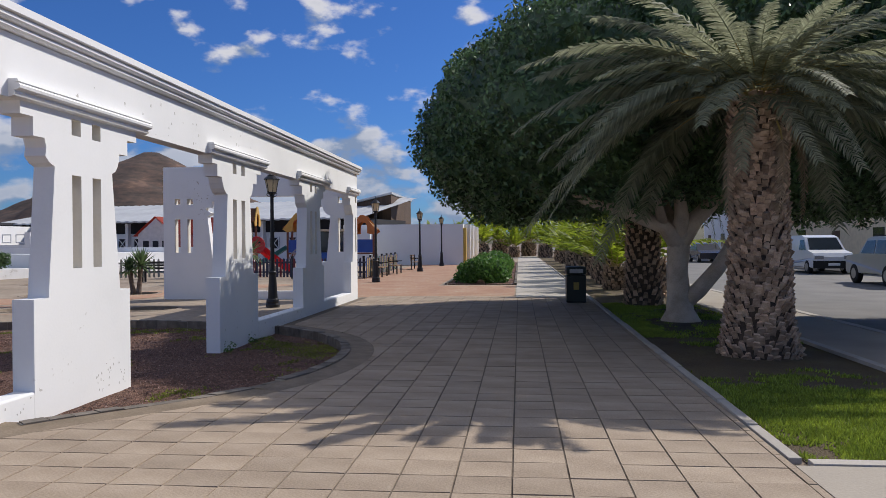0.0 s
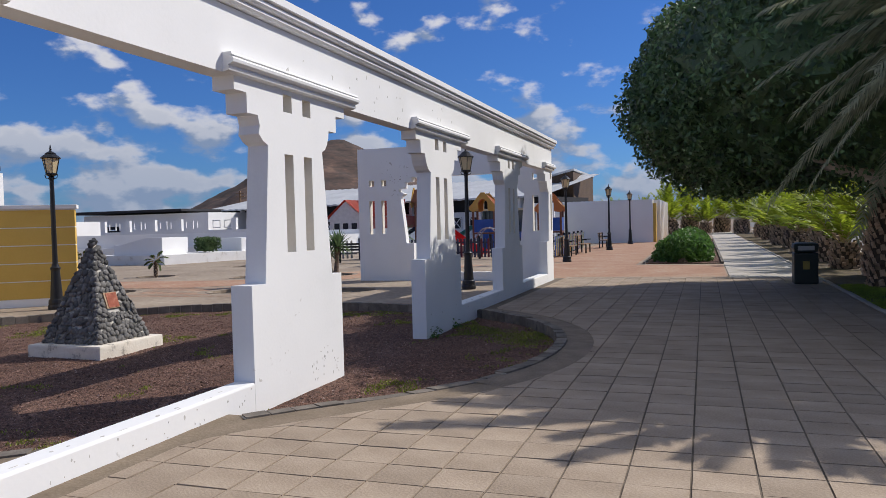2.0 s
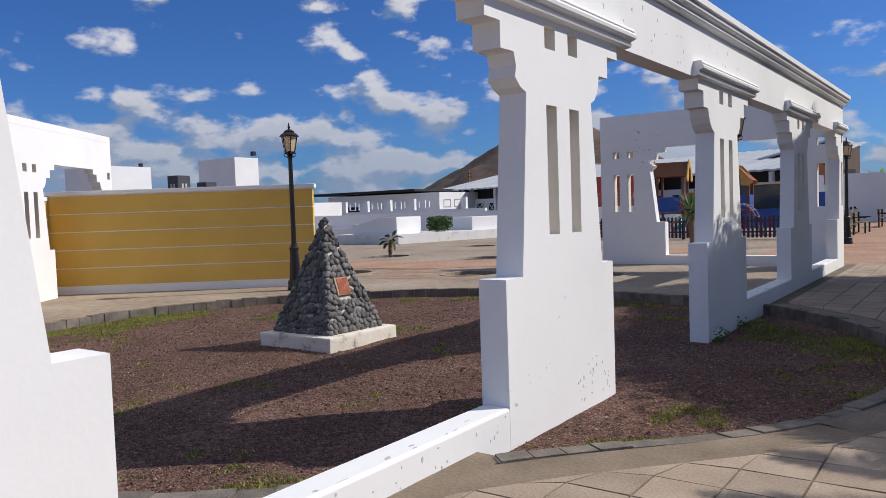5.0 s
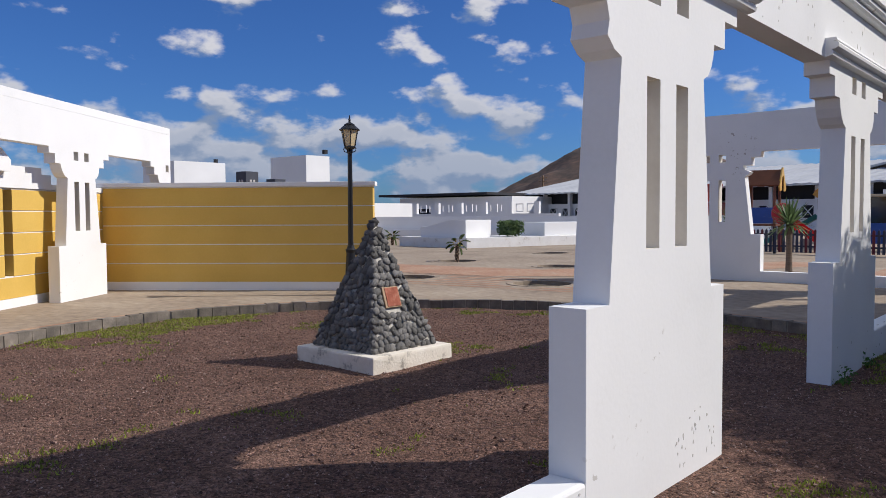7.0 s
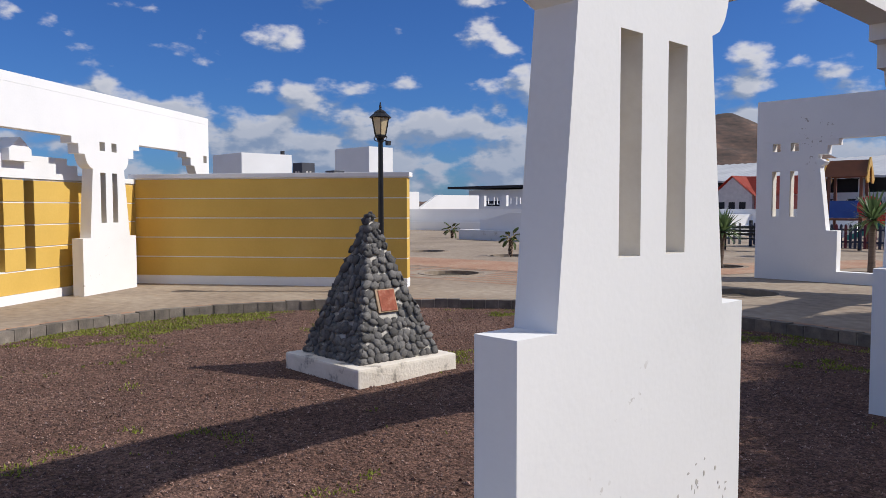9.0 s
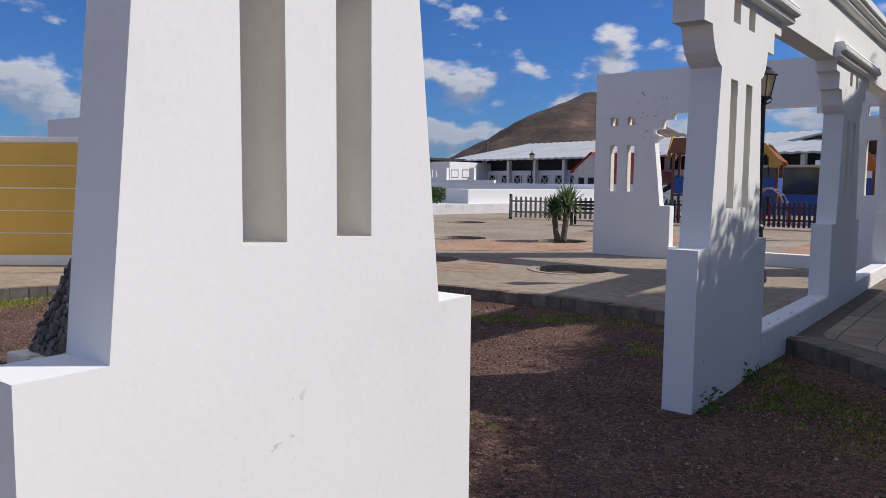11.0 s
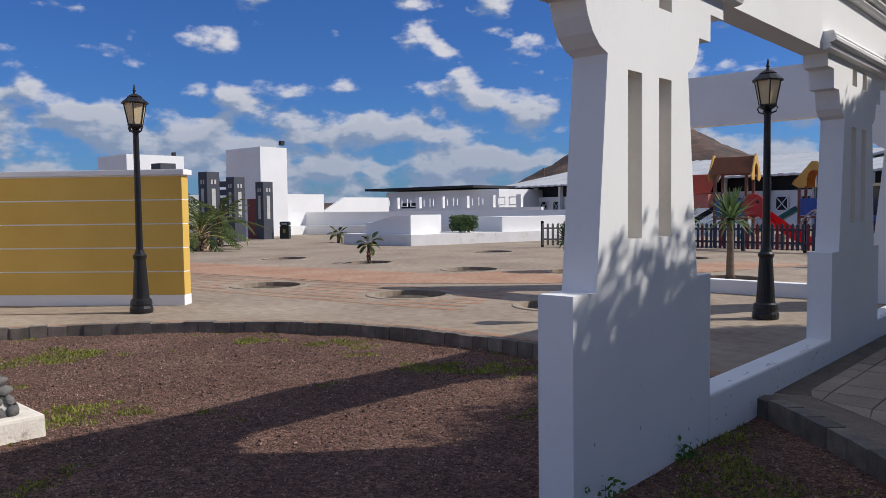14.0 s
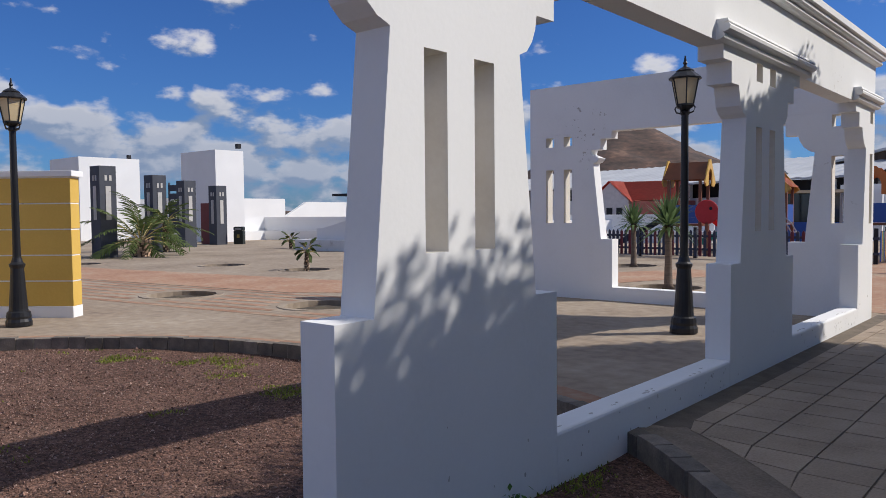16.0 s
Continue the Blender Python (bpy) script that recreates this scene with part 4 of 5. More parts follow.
tagged(link("lawn", boxed(PATH_W + 0.13, 8.88, -2.9, 66, -0.1, -0.02), GRASS_SOIL), "strip of lawn and bare soil under the trees", "lawn", kind="structure")
kb = thing("lawn_kerb", "narrow worn concrete edging along the lawn", "kerb", kind="structure")
for i in range(46):
    part("kerb_stone", boxed(PATH_W + 0.005, PATH_W + 0.095, -2.9 + i * 1.0, -2.9 + i * 1.0 + 0.99, -0.1, 0.015 + 0.006 * (i % 3), 0.006), CONCRETE, kb)
for i in range(46):
    part("kerb_stone", boxed(8.88, 9.0, -2.9 + i * 1.0, -2.9 + i * 1.0 + 0.99, -0.1, 0.03, 0.006), CONCRETE, kb)
part("kerb_stone", boxed(PATH_W + 0.13, 8.88, -3.03, -2.905, -0.1, 0.012, 0.006), CONCRETE, kb)
tagged(link("sidewalk", boxed(9.0, 10.55, -20, 90, -0.1, 0.0), SIDEWALK), "pale paved sidewalk beside the street", "pavement", kind="structure")
tagged(link("front_paving", boxed(PATH_W + 0.003, 9.0, -20, -3.04, -0.1, 0.0), SIDEWALK), "pale paving before the lawn", "pavement", kind="structure")
st = thing("street_kerb", "pale kerb stones along the street", "kerb", kind="structure")
for i in range(40):
    part("kerb_stone", boxed(10.55, 10.72, -4 + i * 1.2, -4 + i * 1.2 + 1.19, -0.15, 0.012, 0.008), CONCRETE, st)
tagged(link("road", boxed(10.72, 20.0, -60, 200, -0.1, -0.028), ASPHALT), "pale worn asphalt street", "road", kind="structure")
tagged(link("far_sidewalk", boxed(20.0, 23.0, -20, 120, -0.1, 0.05), SIDEWALK), "sidewalk across the street", "pavement", kind="structure")


def blades(n, place, h, seed, mat, name, label, category):
    rng = np.random.RandomState(seed)
    verts, faces = [], []
    for i in range(n):
        x, y, z, s = place(rng)
        q = rng.uniform(0, 6.28)
        hh, ww = h * s * rng.uniform(0.5, 1.3), 0.007 + 0.006 * rng.uniform()
        lx, ly = rng.normal(0, 0.4, 2) * hh
        k = len(verts)
        verts += [(x - ww * math.cos(q), y - ww * math.sin(q), z), (x + ww * math.cos(q), y + ww * math.sin(q), z), (x + lx, y + ly, z + hh)]
        faces.append((k, k + 1, k + 2))
    return tagged(raw(name, verts, faces, mat), label, category, kind="stuff")


def on_lawn(rng):
    while True:
        x, y = rng.uniform(PATH_W + 0.14, 8.86), -2.88 + 14 * rng.uniform() ** 1.4
        d = noise.noise(Vector((x * 0.9, y * 0.6, 3.3))) + 0.4 * noise.noise(Vector((x * 4, y * 4, 0.3)))
        if y < -0.2:
            d += 0.55
        elif y < 4.2:
            d -= 0.30 + 0.5 * math.exp(-((x - 7.95) ** 2 + (y - 2.4) ** 2) / 1.5)
        else:
            d += 0.1
        if d > rng.uniform(-0.2, 0.3):
            return x, y, -0.022, 1.0


def bed_z(x, y):
    r = math.hypot(x - BED[0], y - BED[1])
    k = max(0.0, 1 - (r / bed_r(math.atan2(y - BED[1], x - BED[0]))) ** 2)
    return -0.115 + 0.025 * k * k + 0.025 * noise.noise(Vector((x * 1.3, y * 1.3, 0)))


def in_bed(rng):
    while True:
        q, r = rng.uniform(0, 2 * math.pi), math.sqrt(rng.uniform(0.0, 1.0))
        rr = bed_r(q) - 0.15
        x, y = BED[0] + rr * r * math.cos(q), BED[1] + rr * r * math.sin(q)
        d = noise.noise(Vector((x * 1.1, y * 1.1, 7.7))) + 0.5 * noise.noise(Vector((x * 4, y * 4, 1.7)))
        rim = 0.35 * max(0.0, (r - 0.72) / 0.28)
        if x > -0.1 and y > 1.2:
            rim += 0.25
        if -0.1 < x < 0.7 and y < 0.2:
            rim += 0.25
        for wx, wy, ww, wh, a in ((-8.5, 0.7, 0.5, 1.3, 0.75), (-8.0, 2.4, 0.5, 0.8, 0.6), (-6.95, 3.0, 0.4, 0.6, 0.45), (0.5, -0.9, 0.35, 0.5, 0.5), (-5.3, 2.2, 0.35, 0.35, 0.35)):
            rim += a * math.exp(-((x - wx) / ww) ** 2 - ((y - wy) / wh) ** 2)
        if d - 0.42 + rim > rng.uniform(0, 0.35):
            return x, y, bed_z(x, y) - 0.005, 0.7


blades(60000, on_lawn, 0.042, 5, GRASS, "lawn_grass", "short bright green lawn grass", "grass")
BED_WEED = surface("olive_weed_blades", [(0.3, (0.12, 0.15, 0.025)), (0.7, (0.32, 0.36, 0.06))], 2.0, 5, 0.7, 0.0, 30, island=0.4, through_light=0.3)
blades(24000, in_bed, 0.04, 6, BED_WEED, "bed_weeds", "scattered low green weeds in the cinder", "weeds")
rng = np.random.RandomState(9)
verts, faces = [], []
for i in range(52000):
    q, r = rng.uniform(0, 2 * math.pi), math.sqrt(rng.uniform())
    rr = bed_r(q) - 0.14
    x, y = BED[0] + rr * r * math.cos(q), BED[1] + rr * r * math.sin(q)
    if -0.26 < x < 0.03 and (y < 0.05 or y > 2.6):
        continue
    s = rng.uniform(0.004, 0.009) + 0.010 * rng.uniform() ** 6
    z = bed_z(x, y) + s * 0.3
    k = len(verts)
    o = rng.uniform(-0.5, 0.5, (4, 3)) * s
    verts += [(x + s + o[0, 0], y + o[0, 1], z), (x - s * 0.6, y + s + o[1, 1], z + o[1, 2]), (x - s * 0.6 + o[2, 0], y - s, z + o[2, 2]), (x + o[3, 0], y + o[3, 1], z + s)]
    faces += [(k, k + 1, k + 3), (k + 1, k + 2, k + 3), (k + 2, k, k + 3)]
LAPILLI = surface("loose_lapilli", [(0.3, (0.09, 0.048, 0.036)), (0.5, (0.22, 0.13, 0.10)), (0.72, (0.46, 0.38, 0.34))], 70, 3, 0.95, 0.3, 60, island=0.6)
tagged(raw("loose_cinder", verts, faces, LAPILLI), "loose red and grey cinder pebbles", "gravel", kind="stuff")

# trodden dirt between the first pier, the low wall and the tiles
bm = bmesh.new()
ring = [radians(a) for a in range(-62, -12, 3)]
for q0, q1 in zip(ring, ring[1:]):
    bm.faces.new([bm.verts.new((BED[0] + (bed_r(q) + d) * math.cos(q), BED[1] + (bed_r(q) + d) * math.sin(q), -0.002 - 0.004 * (d > 0.1))) for q, d in ((q0, 0.0), (q0, 0.36), (q1, 0.36), (q1, 0.0))])
for y0, y1 in ((-22, -8), (-8, -2.2)):
    bm.faces.new([bm.verts.new(p) for p in ((0.001, y0, -0.0035), (0.22, y0, -0.005), (0.22, y1, -0.005), (0.001, y1, -0.0035))])
tagged(link("dirt_strip", bm, SAND), "strip of trodden sandy dirt along the wall", "dirt", kind="structure")
for x, y in ((0.07, 2.98), (0.06, 3.9), (0.09, 2.75)):
    v, f = leaf_cloud(40, lambda r: ((r.normal(0, 0.04), r.normal(0, 0.05), 0.02 + abs(r.normal(0, 0.05))), (0, 0, 1)), 0.022, int(y * 10))
    wd = raw("weed", v, f, HEDGE)
    wd.location = (x, y, bed_z(x, y))
    tagged(wd, "small green weed at the foot of a pier", "weed", kind="stuff")

def inside(q, pts):
    """Whether the point q lies in the outline pts."""
    odd = False
    for (x0, y0), (x1, y1) in zip(pts, pts[1:] + pts[:1]):
        if (y0 > q[1]) != (y1 > q[1]) and q[0] < x0 + (x1 - x0) * (q[1] - y0) / (y1 - y0):
            odd = not odd
    return odd


# ---- plaza: red bands, tree wells, planting ----
for pts, nm in ((((-40, 5.5), (-40, 8.0), (-9.8, 12.5), (-5.8, 20), (-3.8, 20), (-6.6, 12.0), (-9.6, 9.9)), "red_band"),
                (((-2.6, 13.6), (-2.6, 60), (1.6, 60), (1.6, 19), (4.4, 19), (4.4, 13.2), (0.2, 13.2)), "red_walk")):
    bm = bmesh.new()
    loops = [list(pts)] + [well_loop(*w) for w in WELLS if all(inside(q, pts) for q in well_loop(*w, 0.75))]
    vs = [bm.verts.new((x, y, -0.006)) for lp in loops for x, y in lp]
    for t in tessellate_polygon([[Vector((x, y, 0)) for x, y in lp] for lp in loops]):
        bm.faces.new([vs[i] for i in t])
    tagged(link(nm, bm, RED_BAND), "faded red brick paving set in the plaza", "paving", kind="structure")
for k in range(7):
    verts, faces = [], []
    for i in range(-150, -14):
        x0, x1 = i * 0.2, i * 0.2 + 0.2
        y = 9.72 + 0.145 * (x0 + 9.6) - 0.40 * k
        if any(math.hypot(x0 + 0.1 - wx, y - wy) < 0.98 for wx, wy in WELLS) or math.hypot(x0 - BED[0], y - BED[1]) < BED[2] + 0.5 or (x0 > -6.2 + 0.1 * k):
            continue
        n = len(verts)
        verts += [(x0, y - 0.09, -0.009), (x1, y - 0.06, -0.009), (x1, y + 0.12, -0.009), (x0, y + 0.09, -0.009)]
        faces.append((n, n + 1, n + 2, n + 3))
    tagged(raw("brick_row", verts, faces, RED_BAND), "thin row of faded red bricks in the plaza", "paving", kind="structure")
bm = bmesh.new()
a0, a1 = bed_edge(72, 0.02), bed_edge(72, 0.32)
for i in range(72):
    j = (i + 1) % 72
    if a0[i][0] < -0.3 and a0[j][0] < -0.3:
        bm.faces.new([bm.verts.new((*p, -0.005)) for p in (a0[i], a1[i], a1[j], a0[j])])
tagged(link("brick_ring", bm, RED_BAND), "ring of faded red brick paving round the bed", "paving", kind="structure")


WELL_SOIL = surface("well_soil", [(0.3, (0.04, 0.03, 0.024)), (0.55, (0.10, 0.08, 0.055)), (0.8, (0.17, 0.15, 0.08))], 4, 8, 0.95, 0.6, 40)


def tree_well(x, y, r=0.68):
    w = thing("tree_well", "round sunken planting hole with a concrete rim", "tree well", (x, y, 0), group="tree wells in the plaza")
    part("rim", lathe(bmesh.new(), [(r - 0.03, -0.14), (r - 0.03, -0.002), (r + 0.10, 0.003), (r + 0.12, -0.02)], 24, cap=False), PLAZA, w)
    soil = lathe(bmesh.new(), [(0.02, -0.055), (r * 0.4, -0.06), (r * 0.75, -0.085), (r - 0.025, -0.11)], 24)
    for v in soil.verts:
        v.co.z += 0.03 * noise.noise(v.co * 4 + Vector((x, y, 0)))
    part("soil", soil, WELL_SOIL, w, "dark cinder soil")
    return w


tw = tree_well(-11.0, 8.4)
for x, y in WELLS[1:]:
    copy_thing(tw, pose(x, y, 0))


def sword_head(n, length, seed, mat, width=0.035):
    """A round head of stiff narrow leaves."""
    rng = random.Random(seed)
    verts, faces = [], []
    for i in range(n):
        q = i * 2.39996
        e = -0.35 + 1.75 * (i / n) + rng.uniform(-0.1, 0.1)
        l = length * rng.uniform(0.8, 1.1)
        d = Vector((math.cos(q) * math.cos(e), math.sin(q) * math.cos(e), math.sin(e)))
        s = Vector((-math.sin(q), math.cos(q), 0)) * width
        m = d * l * 0.55 + Vector((0, 0, 0.02))
        t = d * l - Vector((0, 0, 0.12 * l * max(0, 1 - e)))
        k = len(verts)
        verts += [tuple(-s * 0.6), tuple(s * 0.6), tuple(m + s), tuple(m - s), tuple(t)]
        faces += [(k, k + 1, k + 2, k + 3), (k + 3, k + 2, k + 4)]
    return verts, faces


STEM_BARK = surface("ringed_brown_stem", [(0.3, (0.09, 0.065, 0.05)), (0.7, (0.24, 0.18, 0.14))], 2, 6, 0.9, 0.5, 30, stretch=(1, 1, 14), fine=0.4)


def dragon_tree(at, stems, label):
    t = thing("yucca", label, "yucca", at, group="plaza yuccas")
    for i, (dx, dy, h, s) in enumerate(stems):
        part("stem", tube(bmesh.new(), [(dx * 0.3, dy * 0.3, -0.03), (dx * 0.5, dy * 0.5, 0.06), (dx * 0.8, dy * 0.8, h * 0.5), (dx, dy, h)], [0.13, 0.085, 0.07, 0.08], 10), STEM_BARK, t, smooth=True)
        v, f = sword_head(90, s * 0.88, i + int(at[0] * 7), AGAVE)
        o = raw("leaf_head", v, f, AGAVE, t)
        o.matrix_basis = Matrix.Translation((dx, dy, h - 0.03))
    return t


dragon_tree((-7.7, 14.8, 0), [(-0.22, 0.0, 0.75, 0.62), (0.12, 0.05, 0.9, 0.75)], "twin-stemmed yucca with spiky green heads")
dragon_tree((-4.13, 15.1, 0), [(0.0, 0.0, 1.25, 0.85)], "single-stemmed yucca with a spiky green head")
dragon_tree((-7.6, 20.5, 0), [(0.0, 0.0, 1.2, 0.8)], "slender yucca with a spiky green head")
small = palm_tree("small_palm", "tiny young palm in a round planting hole", (-14.3, 14.15, 0), [(0.06, -0.06), (0.06, 0.2), (0.05, 0.55)], 40, 12, 0.30, 0.11, 31, FROND_DARK, low=-0.3, scale_size=0.04)
palm_tree("bushy_palm", "low bushy palm with wide arching fronds", (-25.2, 15.0, 0), [(0.35, -0.02), (0.38, 0.3), (0.3, 0.6)], 60, 19, 2.5, 0.5, 41, FROND_DARK, low=0.0, pairs=26, width=0.05)
palm_tree("small_palm", "slim young palm by the dark pillars", (-28.0, 17.6, 0), [(0.14, -0.02), (0.13, 0.7), (0.11, 1.3)], 60, 14, 1.5, 0.4, 43, FROND_DARK, low=-0.3, scale_size=0.05, pairs=20, width=0.045)
palm_tree("small_palm", "low young palm beside the white planter", (-25.6, 22.4, 0.3), [(0.07, -0.32), (0.07, 0.1)], 20, 14, 0.42, 0.14, 45, FROND_DARK, low=-0.1, scale_size=0.04)


# ---- far side of the plaza ----
def dark_pillar(at, h, turn, label):
    p = thing("dark_pillar", label, "pillar", (*at, 0), turn, group="dark pillars")
    part("shaft", boxed(-0.33, 0.33, -0.33, 0.33, -0.05, h, 0.02), SLATE, p)
    for k, (dx, dy) in enumerate(((0, -0.335), (0.335, 0))):
        b = bmesh.new()
        if dx:
            box(b, dx - 0.005, dx + 0.012, -0.10, 0.10, h - 2.0, h - 0.75)
        else:
            box(b, -0.10, 0.10, dy - 0.012, dy + 0.005, h - 2.0, h - 0.75)
        part("slot_panel", b, plain("pale_slot_panel", (0.5, 0.48, 0.45), 0.7), p, "pale recessed slot panel")
        for s in (-0.13, 0.05):
            b = bmesh.new()
            if dx:
                box(b, dx - 0.005, dx + 0.012, s, s + 0.09, h - 0.55, h - 0.35)
            else:
                box(b, s, s + 0.09, dy - 0.012, dy + 0.005, h - 0.55, h - 0.35)
            part("square_panel", b, bpy.data.materials["pale_slot_panel"], p, "small pale square")
    return p


for at, h in (((-25.8, 13.9), 3.4), ((-28.8, 17.6), 3.3), ((-31.7, 20.8), 3.25), ((-33.0, 23.4), 3.1)):
    dark_pillar(at, h, 4, "tall dark grey pillar with a pale vertical slot")
tagged(link("maroon_gate", boxed(-34.5, -33.35, 23.3, 23.5, 0, 2.2, 0.01), MAROON), "dark red panel between pillar and tower", "gate")
sl = thing("slatted_screen", "dark slatted screen between the pillars", "screen", (-32.55, 20.75, 0), 12)
for i in range(7):
    part("slat", boxed(-0.5, 0.5, -0.04, 0.04, 0.25 + i * 0.42, 0.55 + i * 0.42), SLATE, sl)
for s in (-0.5, 0.46):
    part("post", boxed(s, s + 0.04, -0.05, 0.05, 0, 3.2), SLATE, sl)


def white_house(name, x0, x1, y0, y1, h, label, boxes=(), roof=None, mat=None):
    b = thing(name, label, "building", ((x0 + x1) / 2, (y0 + y1) / 2, 0))
    hx, hy = (x1 - x0) / 2, (y1 - y0) / 2
    part("wall", boxed(-hx, hx, -hy, hy, -0.1, h), mat or WHITE_FAR, b)
    part("parapet", boxed(-hx, hx, -hy, hy, h + 0.001, h + 0.12), mat or WHITE_FAR, b)
    for nm, (a0, a1, b0, b1, c0, c1), m, lb in boxes:
        part(nm, boxed(a0, a1, b0, b1, c0, c1), m, b, lb)
    return b


white_house("white_tower", -39.8, -36.1, 25.3, 27.2, 5.2, "plain white tower block above the plaza wall",
            [("lamp_head", (1.55, 1.8, 0.6, 0.85, 5.48, 5.75), DARK, "small dark floodlight")])
white_house("white_house", -50.5, -46.2, 22.0, 26.0, 5.2, "plain white flat-roofed house",
            [("floodlight", (1.6, 1.85, 1.4, 1.6, 5.33, 5.6), DARK, "small dark floodlight")])
white_house("white_house", -50, -43.0, 27.3, 35.5, 2.6, "low white building beside the tower", [("vent", (3.51, 3.55, -2.8, -0.9, 1.5, 2.0), CONCRETE, "grey vent panel")])
bm = plate(bmesh.new(), [[(35.6, -0.1), (42.2, -0.1), (42.2, 2.5), (37.5, 2.5), (35.6, 1.45)]], 0.3, "x", -43)
tagged(link("ramp_wall", bm, WHITE_FAR), "white wall rising along a ramp", "wall")
pw = thing("perimeter_wall", "long low white wall beyond the plaza", "wall")
part("wall", boxed(-38.3, -38.0, 25.5, 30.0, -0.1, 1.40), WHITE_FAR, pw)
part("ledge", boxed(-37.99, -37.4, 25.5, 29.6, -0.1, 0.55), WHITE_FAR, pw)
along = pose(-38.0, 30.0, 0, 0, 0, 15.8)
for nm, d0, d1, l0, h in (("wall", 0.0, 0.3, 0.0, 1.401), ("ledge", -0.6, -0.005, 0.45, 0.551)):
    part(nm, boxed(l0, 27.2, d0, d1, -0.1, h), WHITE_FAR, pw).matrix_basis = along
tb = white_house("terrace_building", -60, -44, 58, 66, 3.3, "long white building under a flat black roof",
                 [("roof", (-10.5, 5.5, -5, 5, 3.6, 3.85), DARK, "flat black roof slab"), ("window", (-5.6, -3.2, -4.03, -3.99, 1.0, 2.2), DARK, "dark window")])
tl = thing("terrace_rail", "white posts with lattice railings on the terrace", "railing", (-46, 48, 1.6))
part("terrace_wall", boxed(-8, 14, 0.0, 0.3, -1.7, 0.0), WHITE_FAR, tl)
for i in range(8):
    part("post", boxed(-8 + i * 2.8, -7.55 + i * 2.8, 0, 0.3, 0.001, 1.0), WHITE_FAR, tl)
    if i < 7:
        for k in range(2):
            x = -7.2 + i * 2.8 + k * 1.15
            bm = plate(bmesh.new(), [[(x, 0.15), (x + 0.8, 0.15), (x + 0.8, 0.85), (x, 0.85)], [(x + 0.08, 0.23), (x + 0.72, 0.23), (x + 0.72, 0.77), (x + 0.08, 0.77)]], 0.08, "y", 0.2)
            part("lattice_panel", bm, WHITE_FAR, tl)

# planter in white steps
pn = thing("white_planter", "stepped white raised planter with stained sides", "planter", (-20.1, 21.7, 0))
STAINED = surface("stained_white_paint", [(0.3, (0.40, 0.36, 0.31)), (0.40, (0.70, 0.69, 0.67)), (0.8, (0.80, 0.80, 0.79))], 2.5, 9, 0.8, 0.2, 20)
RT = Matrix.Rotation(math.radians(-15), 4, "Z")
bm = bmesh.new()
box(bm, -4.3, 0, 0, 2.6, -0.05, 0.45, 0.01)
part("base_step", bm, STAINED, pn)
bm = bmesh.new()
box(bm, -2.6, 0.0, 0.02, 15.0, -0.05, 0.452, 0.01, RT)
part("base_step", bm, STAINED, pn)
bm = plate(bmesh.new(), [[(-3.2, 0.45), (-0.35, 0.45), (-0.35, 1.27), (-1.3, 1.27), (-2.8, 0.95), (-3.2, 0.95)]], -1.9, "y", 0.35)
part("upper_block", bm, WHITE_FAR, pn)
for y0, y1, h in ((5.0, 15.0, 1.12),):
    bm = bmesh.new()
    box(bm, -2.3, -0.35, y0, y1, 0.45, h, 0.01, RT)
    part("upper_block", bm, WHITE_FAR, pn)
v, f = leaf_cloud(1100, lambda r: ((r.uniform(-1.3, -0.2), r.uniform(2.7, 3.6), 0.5 + 0.7 * r.uniform() ** 0.7), (0, 0, 1)), 0.10, 3)
hb = raw("planter_bush", v, f, AGAVE)
hb.matrix_basis = Matrix.Translation((-20.1, 21.7, 0)) @ RT
tagged(hb, "dense low green shrub in the planter", "shrub")

# sports hall
hall = thing("sports_hall", "long hall with pale sheet roof and lattice windows", "building", (-0.267, 53.82, 0), -14)
part("wall", boxed(-49, -9, 0, 0.4, -0.1, 2.6), WHITE_FAR, hall)
# near-black block below the roof, its colour standing in for the shade
part("dark_bay", boxed(-49, -8.6, 0.6, 9, 2.0, 3.7), DARK, hall, "dark block painted as shade under the roof")
bm = bmesh.new()
ribs = [[bm.verts.new((-50 + i * 0.25, y, z + (0.05 if i % 4 < 2 else 0.0))) for y, z in ((-1.5, 3.60), (-1.5, 3.75), (11, 6.0))] for i in range(169)]
for p, q in zip(ribs, ribs[1:]):
    bm.faces.new((p[0], q[0], q[1], p[1])), bm.faces.new((p[1], q[1], q[2], p[2]))
part("roof", bm, ROOF_GREY, hall, "pale ribbed sheet roof")
for i in range(21):
    x = -48.6 + i * 1.9
    bm = bmesh.new()
    box(bm, x, x + 1.1, -0.05, -0.01, 1.05, 2.2)
    wn_ = part("window", bm, DARK, hall, "dark window behind white lattice")
    b = plate(bmesh.new(), [[(x, 1.05), (x + 1.1, 1.05), (x + 1.1, 2.2), (x, 2.2)], [(x + 0.09, 1.14), (x + 1.01, 1.14), (x + 1.01, 2.11), (x + 0.09, 2.11)]], 0.06, "y", -0.05)
    for s in (1, -1):
        box(b, -0.66, 0.66, -0.02, 0.02, -0.03, 0.03, 0, Matrix.Translation((x + 0.55, -0.08, 1.62)) @ Matrix.Rotation(s * 0.82, 4, "Y"))
    part("lattice", b, WHITE_FAR, wn_, "white crossed lattice")
for i in range(11):
    part("column", boxed(-49.2 + i * 3.8, -48.9 + i * 3.8, -0.5, -0.1, 0, 3.6), WHITE_FAR, hall)
bh = thing("brown_hall", "tall hall clad in rusty brown boards", "building", (0, 62, 0))
part("wall", plate(bmesh.new(), [[(-14.0, -0.1), (-7.4, -0.1), (-7.4, 6.1), (-14.0, 4.6)]], -13, "y", 0), BROWN, bh)
